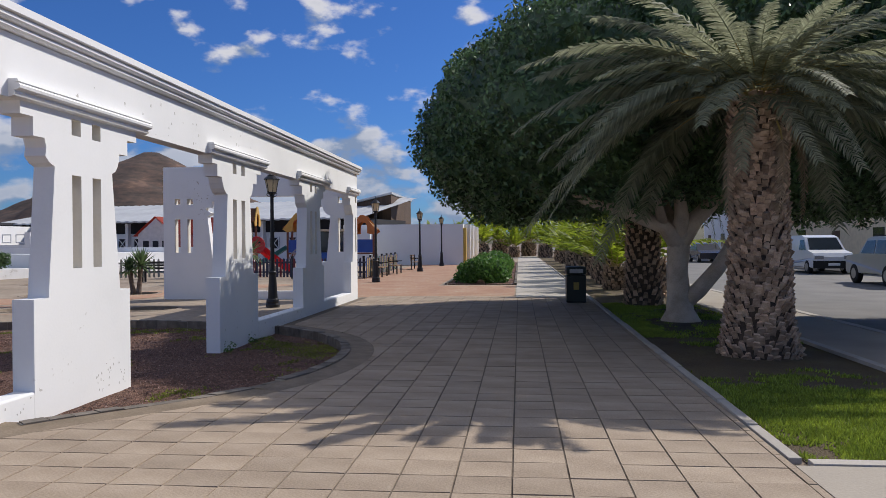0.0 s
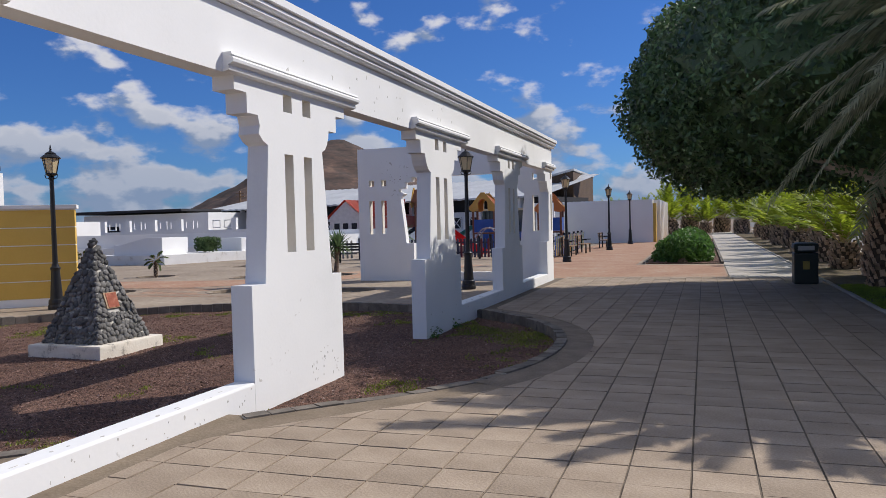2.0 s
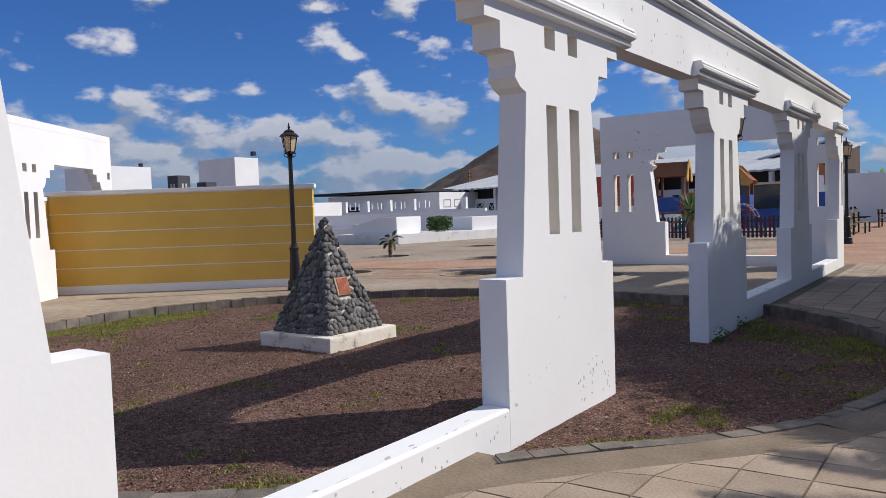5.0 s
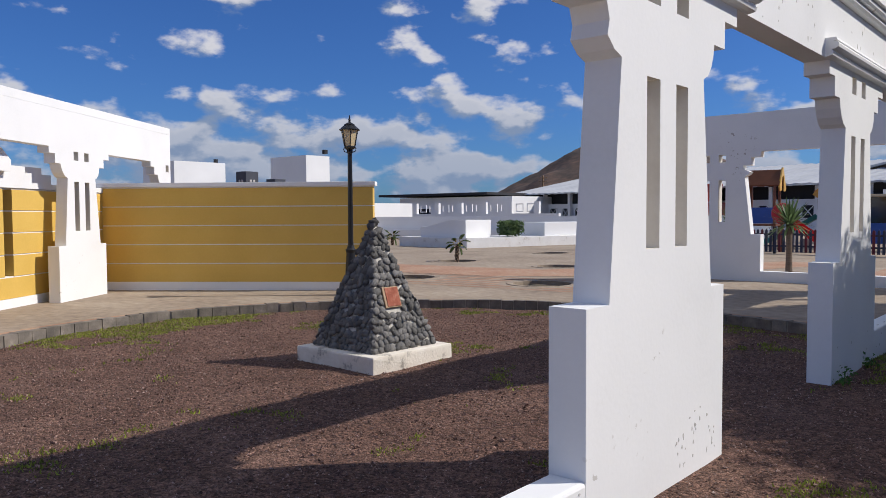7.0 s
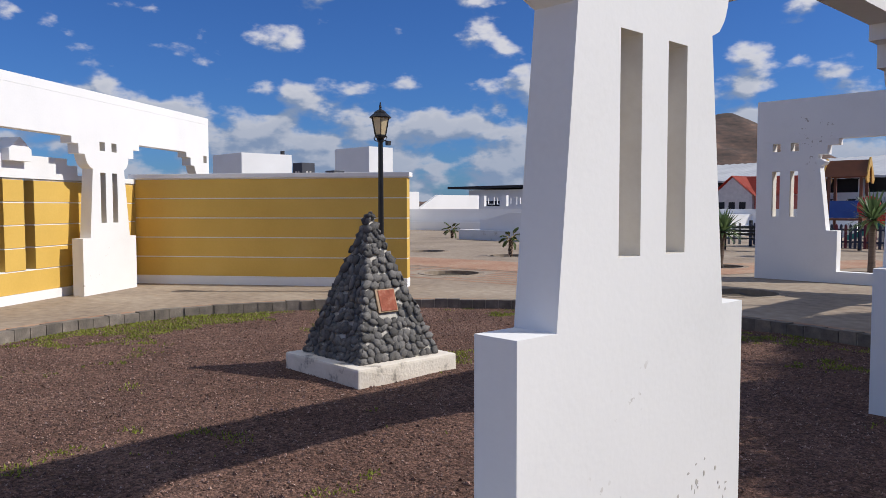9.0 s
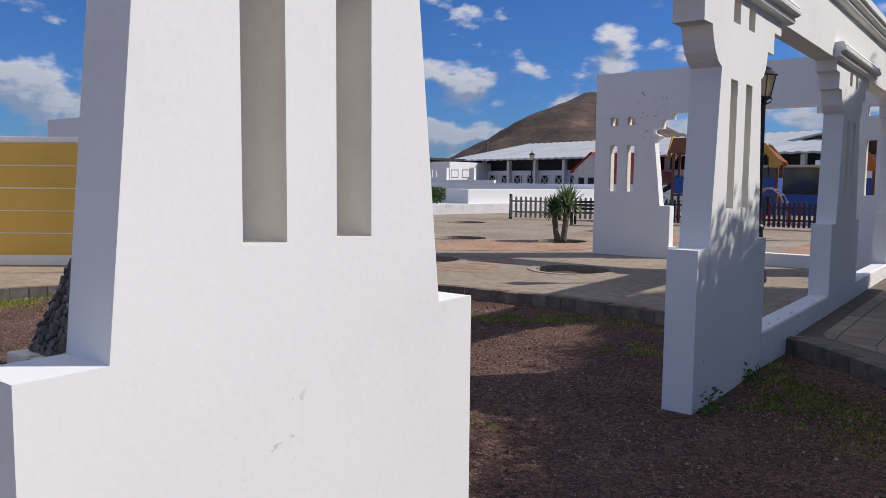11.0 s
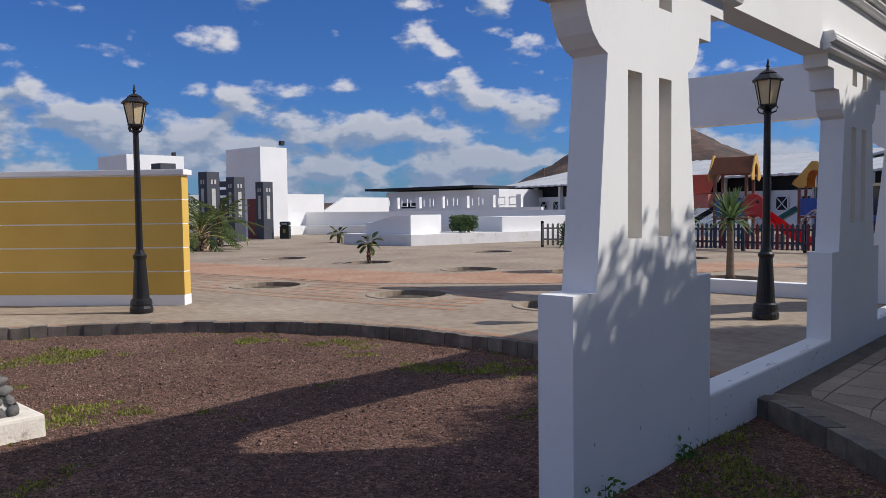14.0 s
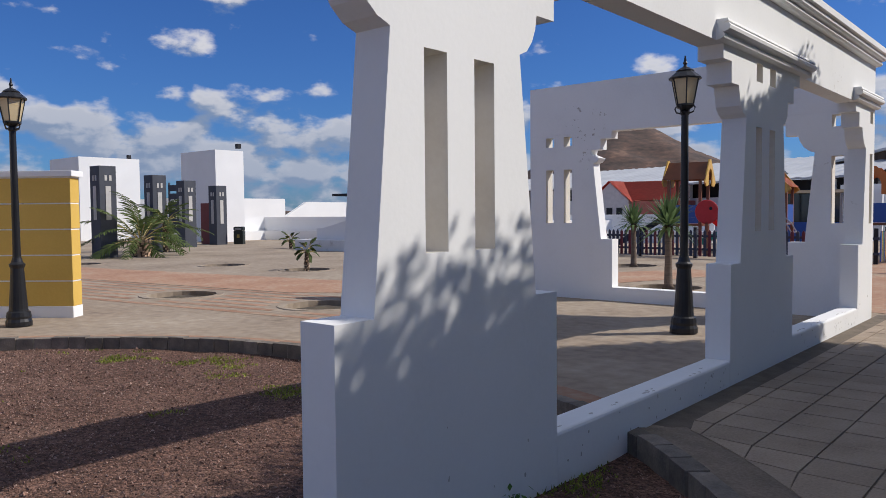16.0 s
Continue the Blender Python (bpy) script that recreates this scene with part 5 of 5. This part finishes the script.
part("roof", plate(bmesh.new(), [[(-14.1, 4.61), (-7.3, 6.15), (-7.3, 6.33), (-14.1, 4.79)]], -13.4, "y", -0.2), ROOF_GREY, bh, "thin pale roof edge")
rh = thing("red_roof_house", "small pale house under a red roof", "house", (-26.1, 56, 0), -6)
rh.scale = (1.26, 0.6, 1.26)
part("wall", plate(bmesh.new(), [[(-2.6, -0.1), (0.2, -0.1), (0.2, 1.95), (-1.2, 3.1), (-2.6, 1.95)]], -6, "y", 0), plain("pale_pink_wall", (0.62, 0.58, 0.57), 0.8), rh)
bm = bmesh.new()
for s in (1, -1):
    q = [bm.verts.new(p) for p in ((-1.2, -0.3, 3.22), (-1.2 + s * 1.75, -0.3, 1.82), (-1.2 + s * 1.75, 6.2, 1.82), (-1.2, 6.2, 3.22))]
    bm.faces.new(q)
bmesh.ops.solidify(bm, geom=bm.faces[:], thickness=0.08)
part("roof", bm, ROOF_RED, rh, "red sheet roof")
part("side_wall", boxed(0.25, 3.2, 0.4, 6, -0.1, 1.9), plain("red_side_wall", (0.50, 0.16, 0.13), 0.8), rh, "red painted side wing")
bm = bmesh.new()
q = [bm.verts.new(p) for p in ((0.2, 0.2, 1.95), (3.4, 0.2, 1.95), (3.0, 3.2, 3.15), (-1.2, 3.2, 3.2))]
bm.faces.new(q)
bmesh.ops.solidify(bm, geom=bm.faces[:], thickness=0.08)
part("wing_roof", bm, ROOF_RED, rh, "red sheet roof of the wing")
for i in range(3):
    part("window", boxed(-2.2 + i * 0.75, -1.75 + i * 0.75, -0.04, -0.003, 0.7, 1.5), DARK, rh, "small dark window")

# white building at the end of the walk
wb = white_house("white_pavilion", -8.0, 0.6, 45, 58, 2.75, "low white building with ochre pilasters")
for i in range(7):
    part("pilaster", boxed(4.31, 4.5, -6.3 + i * 1.8, -5.8 + i * 1.8, -0.05, 2.6), YELLOW, wb, "ochre yellow pilaster")
    part("fin", boxed(4.31, 4.75, -5.5 + i * 1.8, -5.2 + i * 1.8, -0.05, 2.85), WHITE_FAR, wb)
bm = plate(bmesh.new(), [[(-9.4, -0.1), (-5.6, -0.1), (-5.6, 2.5), (-9.4, 2.5)], [(-7.4, 0.9), (-7.15, 0.9), (-7.15, 1.9), (-7.4, 1.9)], [(-6.9, 0.9), (-6.65, 0.9), (-6.65, 1.9), (-6.9, 1.9)]], 0.25, "y", 43.0)
tagged(link("pierced_wall", bm, WHITE_FAR), "white wall pierced by two slits", "wall")
kiosk = thing("kiosk", "small kiosk under a pale awning", "kiosk", (-7.5, 38, 0))
part("counter", boxed(-1.6, 1.6, -0.8, 0.8, -0.02, 1.0), P_BLUE, kiosk, "blue painted front")
part("awning", boxed(-1.9, 1.9, -1.4, 1.0, 2.3, 2.42), CREAM, kiosk, "pale flat awning")
for s in (-1.5, 1.4):
    part("post", boxed(s, s + 0.1, -1.2, -1.1, 0, 2.3), METAL, kiosk)
part("window", boxed(-1.5, 1.5, -0.7, 0.7, 1.001, 2.29), CAR_GLASS, kiosk, "dark glazing")

# houses across the street
for y0, y1, h, m, lb in ((30, 46, 4.0, CREAM, "cream street house with dark windows and door"), (46.2, 70, 5.0, WHITE_FAR, "white street house with dark windows and door"), (8, 29.8, 3.6, CREAM, "low cream street house with dark windows")):
    hx, hy = 4.0, (y1 - y0) / 2
    n = max(2, int((y1 - y0) / 4.5))
    bits = []
    for i in range(n):
        a = -hy + (i + 0.5) * 2 * hy / n
        if i % 3 == 1:
            bits.append(("door", (-hx - 0.04, -hx - 0.003, a - 0.5, a + 0.5, 0.0, 2.1), BROWN, "dark wooden door"))
        else:
            bits.append(("window", (-hx - 0.04, -hx - 0.003, a - 0.6, a + 0.6, 1.0, 2.2), CAR_GLASS, "dark window"))
    bits.append(("plinth", (-hx - 0.05, -hx - 0.045 + 0.04, -hy, hy, 0.0, 0.5), CONCRETE, "grey plinth"))
    white_house("street_house", 23.0, 31.0, y0, y1, h, lb, bits, mat=m)

# low ridge beyond the walk
bm = bmesh.new()
bmesh.ops.create_grid(bm, x_segments=60, y_segments=14, size=1.0)
for v in bm.verts:
    x, y = v.co.x * 420, v.co.y * 120
    v.co = (x, y, 19 * (1 - v.co.y ** 2) * (1 - v.co.x ** 2) * (0.75 + 0.5 * noise.noise(Vector((x * 0.008, y * 0.01, 0)))) - 1.5)
ridge = link("hill_ridge", bm, surface("dry_green_hillside", [(0.3, (0.07, 0.075, 0.045)), (0.7, (0.15, 0.135, 0.09))], 0.02, 8, 0.95, 0.0, 0.3), smooth=True)
ridge.matrix_basis = pose(60, 640, 0)
tagged(ridge, "low dry green ridge beyond the village", "hill", kind="structure")

# hedge beside the lane
hg = thing("hedge", "loose bright green hedge in a kerbed strip", "hedge", (3.1, 19.6, 0))
part("soil_strip", boxed(-1.2, 1.25, 0, 30, -0.05, 0.02), CINDER, hg, "bare soil strip")
for i in range(2):
    part("edging", boxed(-1.3 + i * 2.56, -1.21 + i * 2.56, -0.1, 30, -0.05, 0.07), BASALT, hg, "dark stone edging")


def in_hedge(rng):
    y = 0.3 + 25 * rng.uniform() ** 1.5
    q = rng.uniform(0, math.pi)
    r = 0.85 + 0.15 * noise.noise(Vector((y * 0.9, q, 0))) + rng.uniform(-0.4, 0.08)
    r *= min(1.0, 0.35 + (y - 0.3) / 0.9)
    h = 0.95 + 0.35 * noise.noise(Vector((y * 0.7, 4.4, 0)))
    return (1.15 * r * math.cos(q), y, 0.05 + h * r * math.sin(q)), (math.cos(q), 0, math.sin(q))


v, f = leaf_cloud(16000, in_hedge, 0.085, 12)
tagged(raw("foliage", v, f, HEDGE, hg), "bright green leaves")

# litter bin
lb = thing("litter_bin", "dark green plastic litter bin with a rounded hood", "litter bin", (6.0, 11.4, 0))
part("body", boxed(-0.25, 0.25, -0.25, 0.25, 0.0, 0.70, 0.03), plain("dark_bin_plastic", (0.016, 0.022, 0.018), 0.45), lb)
bm = boxed(-0.265, 0.265, -0.265, 0.265, 0.705, 0.93, 0.105)
part("hood", bm, bpy.data.materials["dark_bin_plastic"], lb)
part("opening", boxed(-0.17, 0.17, -0.272, -0.262, 0.76, 0.86), METAL, lb, "grey slot of the hood")
part("sticker", boxed(-0.07, 0.07, -0.256, -0.251, 0.33, 0.52), plain("ochre_sticker", (0.30, 0.23, 0.06), 0.6), lb, "faded ochre sticker")


open_bin = copy_thing(lb, pose(-32.4, 24.3, 0, 0, 0, 40))
tagged(open_bin, "dark plastic litter bin beside the dark pillars")

# benches
def bench(at, turn, label, mat):
    b = thing("bench", label, "bench", (*at, 0), turn, group="plaza benches")
    for i in range(4):
        part("seat_slat", boxed(-0.8, 0.8, -0.22 + i * 0.11, -0.13 + i * 0.11, 0.42, 0.45), mat, b)
    for i in range(3):
        part("back_slat", boxed(-0.8, 0.8, 0.22 + i * 0.02, 0.245 + i * 0.02, 0.52 + i * 0.12, 0.61 + i * 0.12), mat, b)
    for s in (-0.7, 0.62):
        part("leg", boxed(s, s + 0.08, -0.22, -0.16, 0, 0.42), IRON, b)
        part("leg", boxed(s, s + 0.08, 0.18, 0.24, 0, 0.85), IRON, b)
        part("armrest", boxed(s, s + 0.08, -0.24, 0.2, 0.62, 0.66), IRON, b)
    return b


bench((-10.4, 21.9), 10, "dark slatted bench with iron legs", IRON)
for x, y, q in ((-1.9, 26.5, 90), (-1.7, 29.5, 90), (-1.5, 36.0, 90)):
    bench((x, y), q, "wooden slatted bench with iron legs", WOOD)


def picket_fence(name, p0, p1, mats, label, h=0.92, gap=0.16, group=""):
    d = Vector(p1) - Vector(p0)
    f = thing(name, label, "fence", (*p0, 0), math.degrees(math.atan2(d.y, d.x)))
    n = int(d.length / gap)
    shared = {}
    for i in range(n):
        k = i % len(mats)
        if k not in shared:
            bm = plate(bmesh.new(), [[(-0.045, 0.06), (0.045, 0.06), (0.045, h - 0.06), (0, h), (-0.045, h - 0.06)]], 0.025, "y", 0)
            me = bpy.data.meshes.new("picket")
            bm.to_mesh(me), bm.free()
            me.materials.append(mats[k])
            shared[k] = me
        o = new("picket", shared[k])
        o.parent = f
        o.matrix_basis = pose(i * gap + 0.05, 0, 0)
    for z in (0.25, 0.68):
        part("rail", boxed(0, d.length, 0.004, 0.045, z, z + 0.07), mats[0], f)
    for i in range(int(d.length / 2) + 1):
        part("post", boxed(i * 2 - 0.05, i * 2 + 0.05, 0.05, 0.15, -0.02, h + 0.08), DARK, f)
    return f


P_DARK = plain("play_dark_navy", (0.035, 0.04, 0.07), 0.6)
P_MAR = plain("play_maroon", (0.13, 0.02, 0.03), 0.6)
picket_fence("playground_fence", (-11.6, 25.0), (-2.2, 24.5), [P_DARK, P_DARK, P_MAR, P_DARK, P_MAR, P_DARK], "low picket fence in dark blue and maroon")
picket_fence("playground_fence", (-2.2, 24.6), (-2.8, 37), [P_BLUE, P_YEL, P_GRN, WOOD], "low picket fence in mixed bright colours")
picket_fence("wooden_fence", (-15.0, 23.8), (-11.7, 25.0), [plain("pale_grey_wood", (0.30, 0.28, 0.23), 0.85)], "low fence of weathered grey pickets", gap=0.2)


def play_tower(at, turn, roof_mat, gable_mat, h, label):
    t = thing("play_tower", label, "play tower", (*at, 0), turn, group="playground")
    for sx in (-0.55, 0.55):
        for sy in (-0.55, 0.55):
            part("post", boxed(sx - 0.05, sx + 0.05, sy - 0.05, sy + 0.05, -0.02, h - 0.65), P_BRN, t)
    part("platform", boxed(-0.6, 0.6, -0.6, 0.6, 1.0, 1.08), P_BRN, t)
    for a in (0, 1):
        part("panel", boxed(-0.5, 0.5, -0.6 + 1.16 * a, -0.56 + 1.16 * a, 1.1, 1.75), P_BLUE, t, "blue side panel")
    part("panel", boxed(-0.6, -0.56, -0.5, 0.5, 1.1, 1.75), P_BLUE, t, "blue side panel")
    for s in (-1, 1):
        bm = bmesh.new()
        q = [bm.verts.new(p) for p in ((-0.75, 0, h), (0.75, 0, h), (0.75, s * 0.75, h - 0.65), (-0.75, s * 0.75, h - 0.65))]
        bm.faces.new(q)
        bmesh.ops.solidify(bm, geom=bm.faces[:], thickness=0.05)
        part("roof_panel", bm, roof_mat, t)
    for x in (-0.76, 0.72):
        arch = [(0.25 * math.cos(a * math.pi / 8), h - 0.55 + 0.3 * math.sin(a * math.pi / 8)) for a in range(9)]
        bm = plate(bmesh.new(), [[(0.78, h - 0.75), (0.55, h - 0.9), (0.25, h - 0.85)] + arch + [(-0.25, h - 0.85), (-0.55, h - 0.9), (-0.78, h - 0.75), (-0.1, h + 0.08), (0.1, h + 0.08)]], 0.05, "x", x + 0.05)
        part("gable", bm, gable_mat, t, "rounded coloured gable board")
    return t


play_tower((-8.9, 27.4), 8, P_BRN, P_YEL, 3.3, "wooden play tower with brown roof and yellow gables")
play_tower((-6.9, 30.5), 95, P_ORG, P_YEL, 3.05, "wooden play tower with orange roof and yellow gables")
play_tower((-3.4, 30.0), 95, P_YEL, P_ORG, 2.9, "wooden play tower with yellow roof")


def slide(at, turn, mat, label):
    s = thing("slide", label, "slide", (*at, 0), turn, group="playground")
    bm = bmesh.new()
    rows = []
    for i in range(9):
        t = i / 8
        x, z = 2.2 * t, 1.15 * (1 - t) ** 1.25 + 0.12
        rows.append([bm.verts.new((x, y, z + dz)) for y, dz in ((-0.3, 0.22), (-0.26, 0.0), (0.26, 0.0), (0.3, 0.22))])
    for a, b in zip(rows, rows[1:]):
        for k in range(3):
            bm.faces.new((a[k], a[k + 1], b[k + 1], b[k]))
    bmesh.ops.solidify(bm, geom=bm.faces[:], thickness=0.04)
    part("chute", bm, mat, s)
    part("support", boxed(0.9, 0.98, -0.2, 0.2, 0, 0.5), METAL, s)
    return s


slide((-8.0, 27.3), -20, P_RED, "short red plastic playground slide")
slide((-7.6, 30.4), 185, P_GRN, "short teal plastic playground slide")
slide((-9.6, 27.2), 200, P_DARK, "dark blue plastic playground slide")
fish = thing("play_fish", "round red fish-shaped climbing panel", "play panel", (-7.75, 26.2, 0), group="playground")
part("disc", lathe(bmesh.new(), [(0.40, -0.03), (0.42, 0.0), (0.40, 0.03)], 20, Matrix.Translation((0, 0, 1.5)) @ Matrix.Rotation(math.pi / 2, 4, "X")), P_RED, fish)
part("post", boxed(-0.05, 0.05, -0.03, 0.03, 0, 1.15), P_BRN, fish)
part("eye", lathe(bmesh.new(), [(0.06, 0.035), (0.05, 0.05)], 10, Matrix.Translation((0.15, 0, 1.62)) @ Matrix.Rotation(math.pi / 2, 4, "X")), DARK, fish, "dark round eye")
ca = thing("climbing_arch", "arched metal climbing frame", "climbing frame", (-6.0, 27.5, 0), group="playground")
for k in (0, 0.6):
    part("hoop", tube(bmesh.new(), [(0.75 * math.cos(a * math.pi / 10), k, 1.35 * math.sin(a * math.pi / 10)) for a in range(11)], 0.03, 6), METAL, ca)
for a in range(1, 10):
    part("rung", tube(bmesh.new(), [(0.75 * math.cos(a * math.pi / 10), 0, 1.35 * math.sin(a * math.pi / 10)), (0.75 * math.cos(a * math.pi / 10), 0.6, 1.35 * math.sin(a * math.pi / 10))], 0.02, 5), METAL, ca)
pl = thing("utility_pole", "far wooden utility pole with crossarms", "pole", (-75, 110, 0))
part("pole", boxed(-0.12, 0.12, -0.12, 0.12, 0, 8.5), WOOD, pl)
for z in (7.4, 8.0):
    part("crossarm", boxed(-0.9, 0.9, -0.06, 0.06, z, z + 0.12), WOOD, pl)


# ---- parked vehicles ----
def vehicle(name, at, turn, side, glass, width, paint, label, wheel_y, wr=0.31, lights=()):
    """A car drawn from its side outline (y forward, z up), narrowed towards the roof."""
    c = thing(name, label, "car", (*at, -0.028), turn)
    top = max(h for _, h in side)
    bm = plate(bmesh.new(), [side], width, "x", width / 2)
    for v in bm.verts:
        k = max(0.0, (v.co.z - 0.85) / (top - 0.85))
        v.co.x *= 1 - 0.16 * k
    bmesh.ops.bevel(bm, geom=[e for e in bm.edges if abs(e.verts[0].co.x - e.verts[1].co.x) < 1e-4 and abs(e.verts[0].co.x) > 0.3], offset=0.05, segments=2, affect="EDGES")
    part("body", bm, paint, c)
    for pts in glass:
        for s in (1, -1):
            b = plate(bmesh.new(), [pts], 0.012, "x", 0.006)
            for v in b.verts:
                k = max(0.0, (v.co.z - 0.85) / (top - 0.85))
                v.co.x += s * (width / 2 * (1 - 0.16 * k) + 0.004)
            part("side_window", b, CAR_GLASS, c, "dark side window")
    for y in wheel_y:
        for s in (1, -1):
            m = Matrix.Translation((s * (width / 2 - 0.09), y, wr)) @ Matrix.Rotation(math.pi / 2, 4, "Y")
            w = part("wheel", lathe(bmesh.new(), [(wr - 0.05, -0.11), (wr, -0.08), (wr, 0.08), (wr - 0.05, 0.11)], 20, m), TYRE, c, "black tyre")
            part("rim", lathe(bmesh.new(), [(0.19, -0.116), (0.19, 0.116)], 14, m), METAL, w, "grey wheel rim")
    for nm, (a0, a1, b0, b1, c0, c1), m, lbl in lights:
        part(nm, boxed(a0, a1, b0, b1, c0, c1), m, c, lbl)
    return c


van_side = [(2.2, 0.28), (2.22, 0.75), (2.05, 0.98), (1.35, 1.12), (0.75, 1.72), (0.3, 1.82), (-2.1, 1.80), (-2.2, 1.6), (-2.22, 0.3)]
v1 = vehicle("white_van", (19.0, 30.4), 180, van_side, [[(1.15, 1.12), (0.72, 1.60), (0.28, 1.60), (0.28, 1.12)]], 1.8, CAR_WHITE, "white delivery van parked by the street", (1.4, -1.4), 0.32,
             [("bumper", (-0.9, 0.9, 2.17, 2.27, 0.27, 0.62), TYRE, "dark plastic bumper"), ("headlight", (-0.85, -0.45, 2.1, 2.235, 0.70, 0.86), METAL, "clear headlight"), ("headlight", (0.45, 0.85, 2.1, 2.235, 0.70, 0.86), METAL, "clear headlight"),
              ("number_plate", (-0.26, 0.26, 2.272, 2.28, 0.4, 0.52), WHITE_FAR, "white number plate")])
b = bmesh.new()
q = [b.verts.new(p) for p in ((-0.76, 1.36, 1.135), (0.76, 1.36, 1.135), (0.66, 0.80, 1.70), (-0.66, 0.80, 1.70))]
b.faces.new(q)
bmesh.ops.solidify(b, geom=b.faces[:], thickness=-0.02)
part("windscreen", b, CAR_GLASS, v1, "dark windscreen")
suv_side = [(2.0, 0.35), (2.02, 0.85), (1.9, 1.0), (0.95, 1.08), (0.45, 1.62), (0.1, 1.70), (-1.7, 1.68), (-1.95, 1.1), (-2.0, 0.38)]
vehicle("silver_car", (17.7, 19.6), 0, suv_side, [[(0.78, 1.10), (0.42, 1.55), (-0.25, 1.57), (-0.25, 1.10)], [(-0.35, 1.10), (-0.35, 1.57), (-1.55, 1.55), (-1.75, 1.10)]], 1.75, CAR_SILVER, "silver off-road car parked by the street", (1.25, -1.25), 0.36,
        [("roof_rail", (-0.66, -0.62, -1.4, 0.1, 1.70, 1.75), DARK, "black roof rail"), ("rear_light", (-0.86, -0.72, -2.03, -1.96, 0.85, 1.15), P_RED, "red rear light"), ("bumper", (-0.85, 0.85, -2.08, -1.95, 0.38, 0.62), TYRE, "dark bumper")])
car_side = [(2.0, 0.28), (2.05, 0.65), (1.2, 0.90), (0.5, 1.38), (-0.9, 1.42), (-1.7, 0.98), (-2.05, 0.9), (-2.05, 0.3)]
vehicle("dark_car", (18.4, 50.0), 180, car_side, [[(1.0, 0.95), (0.48, 1.30), (-0.8, 1.33), (-1.3, 0.97)]], 1.72, CAR_DARK, "dark saloon car parked by the street", (1.3, -1.3), 0.3)


# ---- tiles of the walk ----
S, SY, X0 = 0.377, 0.347, -0.024
shapes = []
for k in range(6):
    bm = bmesh.new()
    r = random.Random(k)
    box(bm, -S / 2 + 0.0055, S / 2 - 0.0055, -SY / 2 + 0.0055, SY / 2 - 0.0055, -0.03, 0.0)
    for v in bm.verts:
        if v.co.z > -0.01:
            v.co.x *= 0.992
            v.co.y *= 0.992
            v.co.z = r.uniform(-0.002, 0.002)
    me = bpy.data.meshes.new("tile")
    bm.to_mesh(me), bm.free()
    me.materials.append(TILE)
    shapes.append(me)
verts, faces = [], []
rng = random.Random(11)
for i in range(18):
    for j in range(-65, 39):
        x, y = X0 + S * (i + 0.5), 0.015 + SY * (j + 0.5)
        near = []
        for sx in (-1, 1):
            for sy in (-1, 1):
                px, py_ = x + sx * (S / 2 - 0.006), y + sy * (SY / 2 - 0.006)
                q = math.atan2(py_ - BED[1], px - BED[0])
                near.append(math.hypot(px - BED[0], py_ - BED[1]) - bed_r(q) - 0.345)
        if max(near) <= 0:
            continue
        if min(near) > 0 and -16 <= j < 3 and 0 < i < 17 and (i > 2 or j < 0):
            o = new("tile", rng.choice(shapes))
            o.parent = walk_ob
            o.matrix_basis = pose(x, y, rng.uniform(-0.002, 0.002), rng.uniform(-0.25, 0.25), rng.uniform(-0.25, 0.25), 180 * rng.randint(0, 1))
            continue
        h, hy = S / 2 - 0.0065, SY / 2 - 0.0065
        k = len(verts)
        ring = []
        for sx, sy in ((-1, -1), (1, -1), (1, 1), (-1, 1)):
            px, py_ = min(PATH_W - 0.006, max(0.205, x + sx * h)), y + sy * hy
            q = math.atan2(py_ - BED[1], px - BED[0])
            d = math.hypot(px - BED[0], py_ - BED[1])
            lim = bed_r(q) + 0.35
            if d < lim:
                px, py_ = BED[0] + lim * math.cos(q), BED[1] + lim * math.sin(q)
            ring.append((px, py_))
        z = rng.uniform(-0.002, 0.002)
        verts += [(px, py_, z) for px, py_ in ring] + [(px, py_, -0.03) for px, py_ in ring]
        faces += [(k, k + 1, k + 2, k + 3)] + [(k + a, k + 4 + a, k + 4 + (a + 1) % 4, k + (a + 1) % 4) for a in range(4)]
tagged(raw("more_tiles", verts, faces, TILE, walk_ob), "further square paving tiles", kind="stuff")
